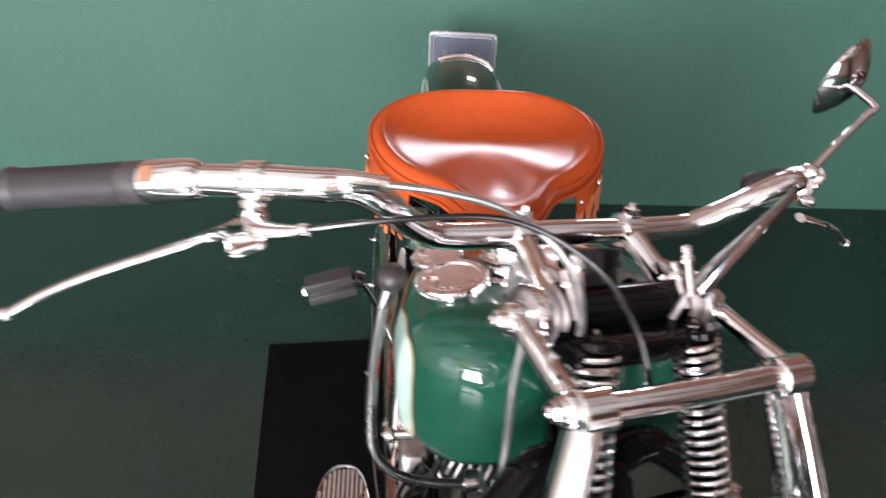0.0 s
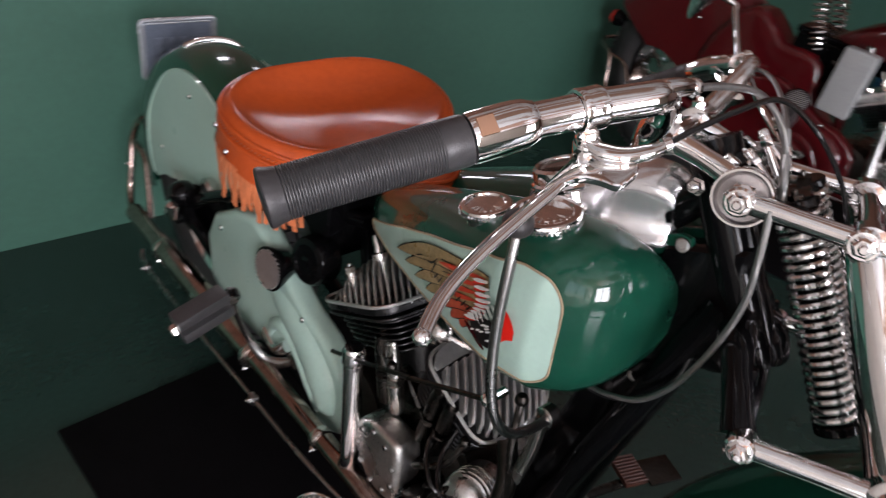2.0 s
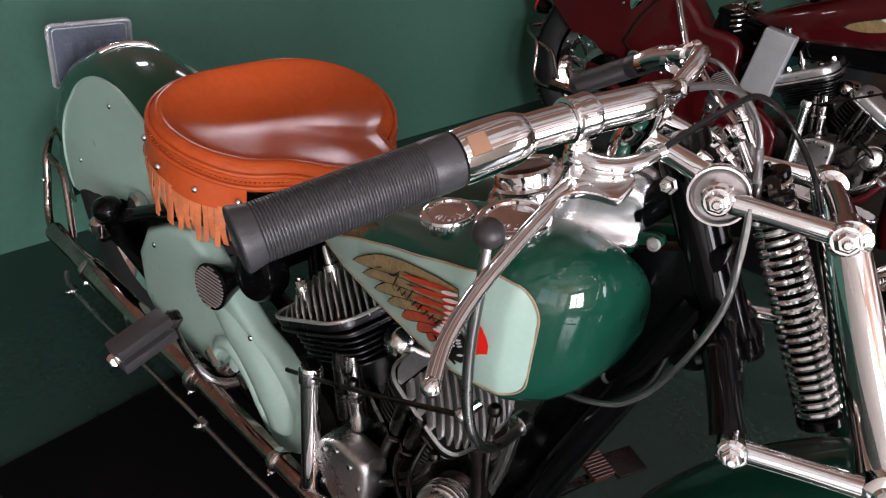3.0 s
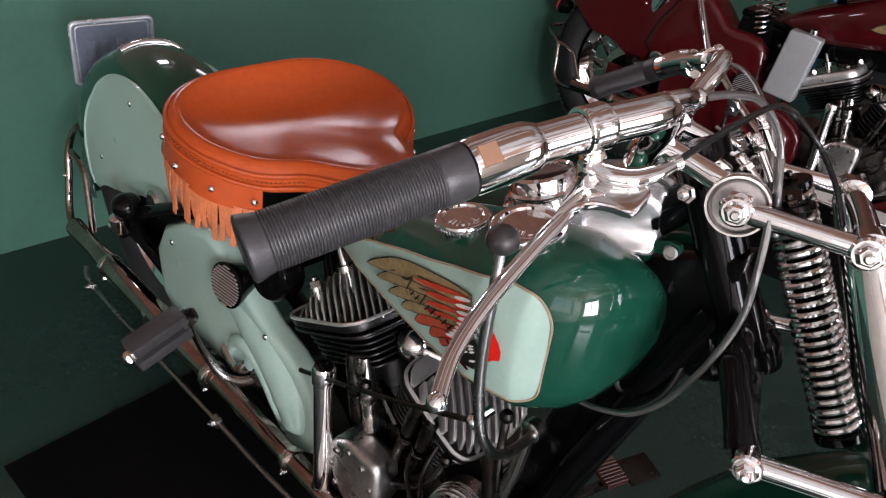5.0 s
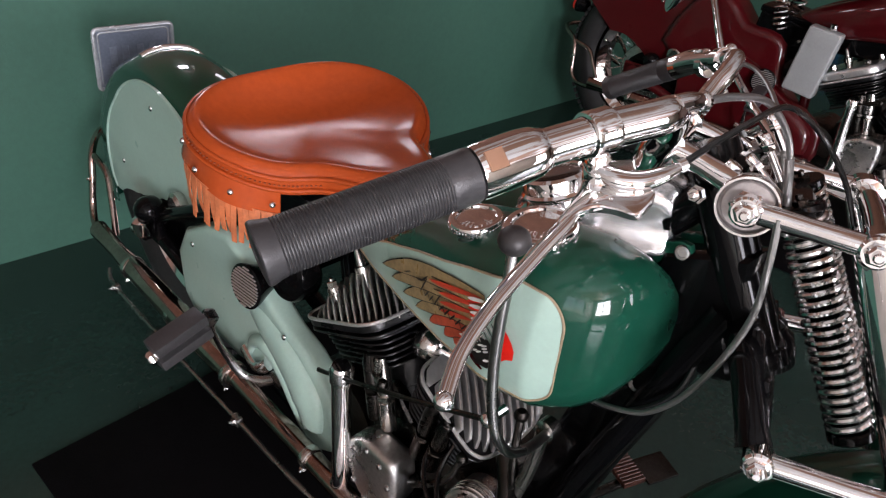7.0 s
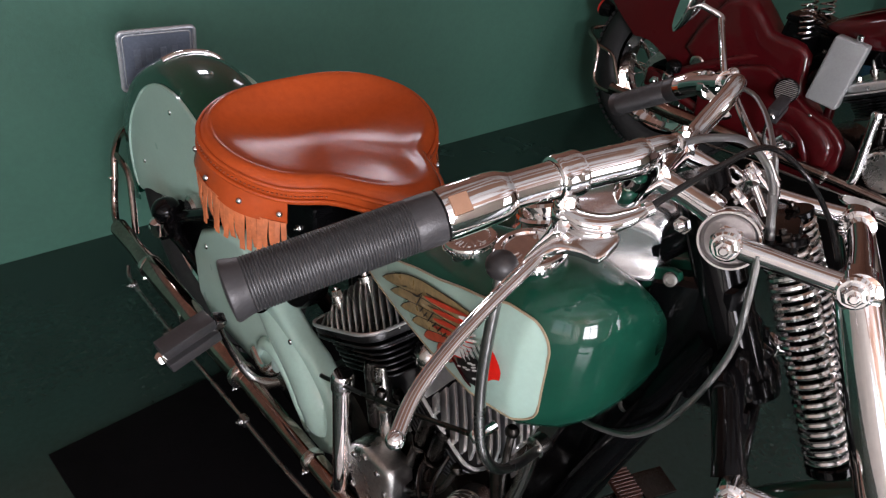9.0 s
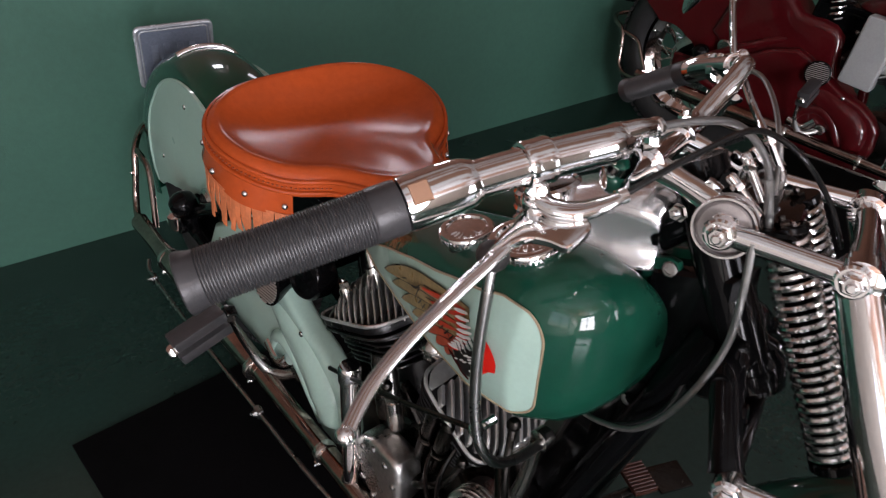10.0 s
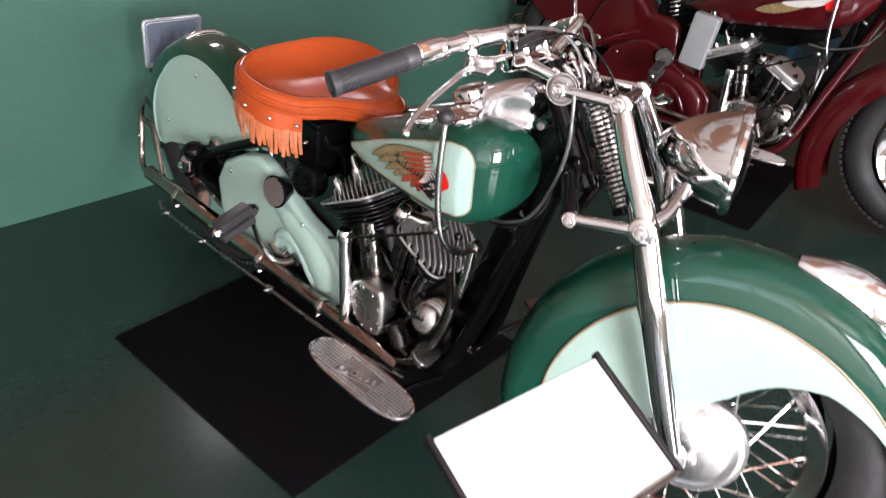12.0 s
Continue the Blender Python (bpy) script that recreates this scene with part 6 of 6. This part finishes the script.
    prism(bm, [(0.040 * math.copysign(abs(math.cos(q)) ** 0.7, math.cos(q)), 0.026 * math.copysign(abs(math.sin(q)) ** 0.7, math.sin(q))) for q in [2 * math.pi * i / 28 for i in range(28)]], 0.014,
          Matrix.Translation((-0.172, 0.772, 0.345)) @ tilt, 0.004, 3)
    pad = part("pedal_plate", bm, STEEL, pedal, "worn grey oval pedal plate")
    for k in range(5):
        bm = bmesh.new()
        block(bm, (0.062 - 0.008 * abs(k - 2), 0.003, 0.003), Matrix.Translation((-0.172, 0.772, 0.345)) @ tilt @ Vector((0, 0.009 * (k - 2), 0.0075)), tilt, 0.0008, 1)
        part("rib", bm, STEEL, pad)
    # gear lever with its black knob
    bm = bmesh.new()
    sweep(bm, [(-0.175, 0.774, 0.882), (-0.184, 0.767, 0.855), (-0.192, 0.762, 0.80), (-0.196, 0.757, 0.75), (-0.198, 0.748, 0.70), (-0.194, 0.738, 0.664), (-0.172, 0.733, 0.632), (-0.13, 0.738, 0.606), (-0.085, 0.745, 0.592)], 0.0062, 14, 6)
    lever = part("gear_lever", bm, STEEL, bike, "bent steel tank-shift lever")
    bm = bmesh.new()
    ball(bm, (-0.174, 0.775, 0.890), 0.0165, (1, 1, 0.92), 24)
    part("knob", bm, KNOB, lever, "round black gear knob")
    bm = bmesh.new()
    lathe(bm, [(0.011, -0.008), (0.014, -0.006), (0.014, 0.010), (0.010, 0.014)], (-0.078, 0.75, 0.592), (1, 0, 0), 18)
    sweep(bm, [(-0.085, 0.75, 0.59), (-0.09, 0.755, 0.52), (-0.10, 0.77, 0.44), (-0.10, 0.79, 0.36)], 0.0095, 12, 4)
    part("lever_pivot", bm, DULL_CHROME, lever)
    # thin linkage rod across the cylinders
    bm = bmesh.new()
    sweep(bm, [(-0.159, 1.118, 0.466), (-0.16, 1.10, 0.474), (-0.172, 0.93, 0.567), (-0.176, 0.775, 0.653)], 0.0036, 10, 4)
    rod = part("linkage_rod", bm, DARK_METAL, bike, "thin steel linkage rod beside the cylinders")
    bm = bmesh.new()
    ball(bm, (-0.176, 0.768, 0.657), 0.0095, (1, 1, 1), 14)
    sweep(bm, [(-0.176, 0.768, 0.657), (-0.15, 0.766, 0.66)], 0.006, 10, 1)
    part("rod_end", bm, CHROME, rod)
    # horn with a slotted face
    c, ax = Vector((-0.146, 1.352, 0.481)), Vector((-0.97, -0.10, 0.15)).normalized()
    bm = bmesh.new()
    lathe(bm, [(0.018, -0.045), (0.03, -0.035), (0.037, -0.012), (0.041, -0.004), (0.042, 0.002), (0.039, 0.004)], c, ax, 36)
    horn = part("horn", bm, BLACK, bike, "round black horn with a slotted face")
    slot = Vector((-0.10, 0.97, 0.0)).normalized()
    q = Matrix((slot.cross(ax.normalized()), slot, ax.normalized())).transposed()
    for k in range(13):
        x = -0.036 + 0.072 * k / 12
        h = math.sqrt(0.037 ** 2 - x * x)
        bm = bmesh.new()
        block(bm, (0.0024, 2 * h, 0.004), c + q @ Vector((x, 0, 0.005)), q.to_4x4(), 0.001, 1)
        part("slat", bm, FIN_METAL, horn)


def number_plate(bike, lift=0.0):
    a = Matrix.Translation((0.030, 2.148, 0.620 + lift)) @ Euler((radians(8), 0, radians(-6))).to_matrix().to_4x4()
    bm = bmesh.new()
    edge = [(sx * (0.080 + 0.010 * math.cos(q)), sz * (0.066 + 0.010 * math.sin(q))) for sx, sz, lo in ((1, 1, 0), (-1, 1, 1), (-1, -1, 0), (1, -1, 1)) for q in ([0, 0.52, 1.05, 1.57] if not lo else [1.57, 1.05, 0.52, 0])]
    sweep(bm, [a @ Vector((x, -0.001, z)) for x, z in edge], 0.0055, 10, 1, closed=True)
    inset = [a @ Vector((x * 0.90, -0.001, z * 0.88)) for x, z in edge]
    sweep(bm, inset, 0.0022, 8, 1, closed=True)
    holder = part("plate_holder", bm, PLATE_FRAME, bike, "bright metal number-plate frame on the tail")
    bm = bmesh.new()
    block(bm, (0.174, 0.003, 0.146), a @ Vector((0, 0.001, 0)), a.to_3x3().to_4x4(), 0.001, 1)
    plate = part("plate", bm, PLATE, holder, "grey-blue plate with unreadable bars")
    bm = bmesh.new()
    for x in (-0.05, -0.022, 0.012, 0.04):
        block(bm, (0.016, 0.002, 0.05), a @ Vector((x, -0.0022, 0.006)), a.to_3x3().to_4x4(), 0.001, 1)
    block(bm, (0.12, 0.002, 0.012), a @ Vector((0, -0.0022, -0.05)), a.to_3x3().to_4x4(), 0.001, 1)
    part("plate_bar", bm, PLATE_BAR, plate)
    bm = bmesh.new()
    sweep(bm, [(0.0, 2.13, 0.54 + lift * 0.5), (0.0, 2.175, 0.575 + lift), (0.01, 2.164, 0.62 + lift)], 0.009, 10, 3)
    for x in (-0.05, 0.05):
        hexbolt(bm, a @ Vector((x, -0.003, -0.066)), a.to_3x3() @ Vector((0, -1, 0)), 0.006, 0.005)
    part("plate_bracket", bm, DULL_CHROME, holder)
    # tail lamp under the plate
    bm = bmesh.new()
    lathe(bm, [(0.01, -0.05), (0.025, -0.04), (0.034, -0.01), (0.035, 0.0)], (0.0, 2.20, 0.52), (0, 1, 0.15), 24)
    lamp = part("tail_lamp", bm, BLACK, bike, "small black tail lamp")
    bm = bmesh.new()
    lathe(bm, [(0.034, 0.0), (0.030, 0.012), (0.015, 0.018), (0.004, 0.019)], (0.0, 2.20, 0.52), (0, 1, 0.15), 24)
    part("lens", bm, RED_PAINT, lamp)


def headlamp(bike, S):
    c, d = Vector((0.03, 0.352, 0.888)), Vector((0, -1, 0.06))
    bm = bmesh.new()
    lathe(bm, [(0.004, -0.135), (0.02, -0.130), (0.042, -0.112), (0.064, -0.078), (0.080, -0.035), (0.087, -0.004)], c, d, 44)
    lamp = part("headlamp", bm, CHROME, bike, "bullet-shaped chrome headlamp", S)
    bm = bmesh.new()
    lathe(bm, [(0.087, -0.006), (0.094, -0.004), (0.096, 0.003), (0.093, 0.010), (0.086, 0.013), (0.082, 0.010)], c, d, 44, False)
    part("lamp_rim", bm, CHROME, lamp, turn=S)
    bm = bmesh.new()
    lathe(bm, [(0.085, 0.006), (0.075, 0.014), (0.045, 0.022), (0.004, 0.025)], c, d, 40)
    part("lens", bm, GLASS, lamp, "clear headlamp lens", S)
    bm = bmesh.new()
    lathe(bm, [(0.084, 0.004), (0.06, -0.03), (0.03, -0.055), (0.004, -0.06)], c, d, 36)
    part("reflector", bm, POLISHED, lamp, turn=S)
    for s in (-1, 1):
        bm = bmesh.new()
        sweep(bm, [c + Vector((s * 0.07, 0.06, -0.05)), (s * 0.10, 0.425, 0.80), (s * 0.145, 0.448, 0.782)], [0.011, 0.012, 0.013], 12, 4)
        part("lamp_bracket", bm, CHROME, lamp, turn=S)
    bm = bmesh.new()
    block(bm, (0.03, 0.03, 0.06), c + Vector((-0.03, 0.07, -0.085)), Euler((0.4, 0, 0)), 0.008, 3)
    part("lamp_socket", bm, CHROME, lamp, turn=S)
    bm = bmesh.new()
    coil(bm, c + Vector((-0.045, 0.095, -0.03)), c + Vector((-0.03, 0.085, -0.085)), 0.008, 0.0018, 10, 6, 12)
    part("lamp_flex", bm, DULL_CHROME, lamp, turn=S)


def fender_ornament(bike, S):
    bm = bmesh.new()
    rows = []
    for i in range(15):
        s = i / 14
        a = radians(98 + 34 * s)
        r = 0.389
        w = 0.034 * math.sin(math.pi * min(1, 0.12 + 0.8 * s)) ** 0.7 + 0.002
        h = 0.046 * (math.sin(math.pi * (0.10 + 0.70 * s)) ** 1.2) + 0.003
        ring = []
        for j in range(17):
            k = math.pi * j / 16
            rr = r - 0.006 + h * math.sin(k)
            ring.append(bm.verts.new((w * math.cos(k), FA.y + rr * math.cos(a), FA.z + rr * math.sin(a))))
        rows.append(ring)
    skin(bm, rows)
    lamp = part("fender_lamp", bm, CHROME, bike, "streamlined chrome lamp on the front mudguard", S, sharp=60)
    return lamp


FA, RA = Vector((0, 0.255, 0.378)), Vector((0, 1.828, 0.355))


def motorcycle(name, place, label, paint, side_paint, frame_paint, seat, steer, emblem, group, valance=True):
    bike = thing(name, place, label, "motorcycle", group)
    S = steering(steer)
    wheel(bike, "front_wheel", FA, 0.352, 0.128, S)
    wheel(bike, "rear_wheel", RA, 0.345, 0.128, None)

    def front_skirt(a):
        return lerp([(-14, 0.24), (10, 0.14), (40, 0.06), (71, 0.07), (101, 0.136), (115, 0.205), (129, 0.262), (148, 0.305), (160, 0.330), (172, 0.346)], a)

    def front_crest(a):
        return lerp([(-14, 0.284), (10, 0.292), (60, 0.294), (110, 0.296), (130, 0.304), (150, 0.324), (165, 0.345), (172, 0.356)], a)

    def open_skirt(a):
        return lerp([(38, 0.20), (70, 0.10), (100, 0.06), (130, 0.06), (150, 0.15), (165, 0.285)], a)

    def rear_skirt(a):
        return lerp([(-5, 0.215), (0, 0.185), (8, 0.123), (20, 0.085), (45, 0.060), (90, 0.055), (120, 0.085), (140, 0.150), (147, 0.210), (153, 0.330)], a)

    def rear_crest(a):
        return lerp([(-5, 0.245), (0, 0.262), (12, 0.274), (24, 0.281), (53, 0.288), (70, 0.306), (87, 0.325), (100, 0.333), (115, 0.336), (130, 0.333), (144, 0.338), (153, 0.352)], a)

    def front_swell(a):
        return lerp([(-14, 0.0), (125, 0.0), (135, 0.004), (147, 0.0175), (160, 0.031), (172, 0.035)], a)

    def tail_swell(a):
        return 0.16 * max(0.0, (70 - a) / 104) ** 1.15

    if valance:
        fender(bike, "front_fender", FA, 0.386, 0.082, -14, 172, front_skirt, paint, side_paint, S, 0.045, 0.092, None, front_crest, swell=front_swell)
    else:  # an open mudguard with a long flared tail
        fender(bike, "front_fender", FA, 0.386, 0.082, -34, 172, lambda a: 0.268 + tail_swell(a), paint, side_paint, S, 0.045, 0.092, None, lambda a: 0.320 + tail_swell(a), swell=tail_swell)
    rf = fender(bike, "rear_fender", RA, 0.367, 0.084, *((-16, 160) if valance else (38, 165)), rear_skirt if valance else open_skirt, paint, side_paint, None, 0.03, 0.078, side_paint,
                rear_crest if valance else lambda a: 0.345, (-5, 153) if valance else None, None if valance else lambda a: 0.055)
    bm = bmesh.new()
    ring = [radians(q) for q in range(-40, 71, 10)]
    sweep(bm, [RA + Vector((0.084 * math.sin(q), (0.314 + 0.055 * math.cos(q) ** 0.8) * math.cos(radians(78)), (0.314 + 0.055 * math.cos(q) ** 0.8) * math.sin(radians(78)))) for q in ring], 0.0075, 12, 2)
    part("crown_trim", bm, CHROME, rf, "chrome rim across the crown")
    for a, rr in ((25, 0.19), (95, 0.28)):
        bm = bmesh.new()
        ball(bm, RA + Vector((-0.0895, rr * math.cos(radians(a)), rr * math.sin(radians(a)))), 0.006, (0.6, 1, 1), 10)
        part("rivet", bm, CHROME, rf)
    fender_ornament(bike, S)
    girder_fork(bike, S)
    handlebar(bike, S)
    headlamp(bike, S)
    cables(bike, S)
    tank = fuel_tank(bike, paint, side_paint, emblem, valance)
    if not valance:  # a longer tank that rises to the front
        rise = Matrix(((1, 0, 0, 0), (0, 1.35, 0, -0.245 * K), (0, -0.20, 1, 0.225 * K), (0, 0, 0, 1)))
        for ob in [tank, *tank.children_recursive]:
            ob.data.transform(rise)
    instrument_panel(bike)
    saddle(bike, *seat, seat[0] is LEATHER)
    frame_tubes(bike, frame_paint)
    battery_box(bike)
    chain_case(bike)
    engine(bike, not valance)
    chain_guard(bike, side_paint)
    exhaust(bike)
    controls(bike)
    number_plate(bike, 0.0 if valance else 0.11)
    return bike


green_bike = motorcycle("motorcycle", pose(0.1195 * K, 0, 0, 0, 0, 1.72), "vintage dark and pale green motorcycle with tan fringed saddle", GREEN, MINT, BLACK, (LEATHER, FRINGE, THREAD), 22, True, "vintage motorcycles")
red_bike = motorcycle("motorcycle", pose(2.196 * K, 0.087 * K, 0.0, 0, 0, 6.3), "vintage maroon motorcycle with black engine beside the green one", MAROON, MAROON, MAROON, (BROWN_LEATHER, BROWN_LEATHER, BROWN_LEATHER), 4, True, "vintage motorcycles", False)
bm = bmesh.new()
prism(bm, [(1.77, 0.50), (1.66, 0.70), (1.56, 0.72), (1.476, 0.64), (1.40, 0.635), (1.33, 0.60), (1.30, 0.45), (1.20, 0.37), (1.145, 0.31), (1.165, 0.215), (1.25, 0.18), (1.36, 0.205), (1.43, 0.27), (1.50, 0.35), (1.64, 0.44)], 0.13, at_x(-0.045), 0.03, 4, 2)
part("frame_cover", bm, MAROON, red_bike, "maroon cover between the rear mudguard and the engine", sharp=60)
bm = bmesh.new()
prism(bm, [(0.74, 0.70), (0.90, 0.62), (1.20, 0.60), (1.36, 0.60), (1.30, 0.72), (1.0, 0.76), (0.78, 0.80)], 0.07, at_x(0.0), 0.012, 3)
part("backbone", bm, BLACK, red_bike, "black pressed backbone under the tank")
bm = bmesh.new()
block(bm, (0.05, 0.105, 0.215), (-0.13, 1.227, 0.583), Euler((0.104, 0, 0)), 0.010, 3)
tool_box = part("tool_box", bm, GREY_BOX, red_bike, "plain grey metal box beside the rear cylinder")
bm = bmesh.new()
lathe(bm, [(0.010, 0), (0.012, 0.004), (0.012, 0.018), (0.006, 0.022)], (-0.13, 1.20, 0.69), (0, 0.1, 1), 14)
part("filler_plug", bm, CHROME, tool_box)


def info_sign():
    """A white card on a sloping board with dark edges, on a thin stand."""
    a, b, c = Vector((-0.149, 0.342, 0.671)), Vector((-0.459, 0.384, 0.671)), Vector((-0.173, 0.163, 0.594))
    u, v = (b - a), (c - a)
    mid = a + u / 2 + v / 2
    base = Vector((mid.x - 0.02, mid.y - 0.02, 0))
    sign = thing("info_sign", Matrix.Translation(base * K), "white information card on a sloping black-edged stand", "sign")
    n = v.cross(u).normalized()
    n = n if n.z > 0 else -n
    q = Matrix((u.normalized(), v.normalized(), n)).transposed().to_4x4()
    m = mid - base
    bm = bmesh.new()
    block(bm, (u.length, v.length, 0.006), m - n * 0.004, q, 0.0015)
    part("backing_board", bm, INK, sign)
    bm = bmesh.new()
    block(bm, (u.length - 0.012, v.length - 0.004, 0.002), m + n * 0.0005, q, 0.0004, 1)
    part("card", bm, PAPER, sign, "blank-looking white card")
    for s in (-1, 1):
        bm = bmesh.new()
        block(bm, (0.008, v.length + 0.012, 0.014), m + q.to_3x3() @ Vector((s * u.length / 2, 0, 0)), q, 0.002)
        part("edge_strip", bm, INK, sign)
    bm = bmesh.new()
    block(bm, (u.length, 0.008, 0.012), m + q.to_3x3() @ Vector((0, v.length / 2, 0)), q, 0.002)
    part("lower_ledge", bm, WOOD_DARK, sign)
    bm = bmesh.new()
    sweep(bm, [(0, 0, 0.008), m - n * 0.02], 0.011, 14, 1)
    part("post", bm, BLACK, sign)
    bm = bmesh.new()
    lathe(bm, [(0.12, 0.0), (0.12, 0.006), (0.11, 0.010), (0.02, 0.016)], (0, 0, 0), (0, 0, 1), 36)
    part("foot", bm, BLACK, sign)


info_sign()


def blue_bench():
    """A low blue bench far along the wall, added in place of an unclear blue shape."""
    bench = thing("bench", Matrix.Translation((5.2, 2.0, 0)), "low blue slatted bench with pale patches by the wall", "bench")
    for y in (-0.14, -0.05, 0.05, 0.14):
        bm = bmesh.new()
        block(bm, (1.1, 0.075, 0.03), (0, y, 0.37), None, 0.004)
        part("slat", bm, BLUE, bench)
    for x in (-0.5, 0.5):
        bm = bmesh.new()
        block(bm, (0.05, 0.34, 0.04), (x, 0, 0.335), None, 0.004)
        part("cross_bar", bm, BLUE, bench)
        for y in (-0.14, 0.14):
            bm = bmesh.new()
            block(bm, (0.04, 0.04, 0.318), (x, y, 0.159), None, 0.004)
            part("leg", bm, BLUE, bench)


blue_bench()
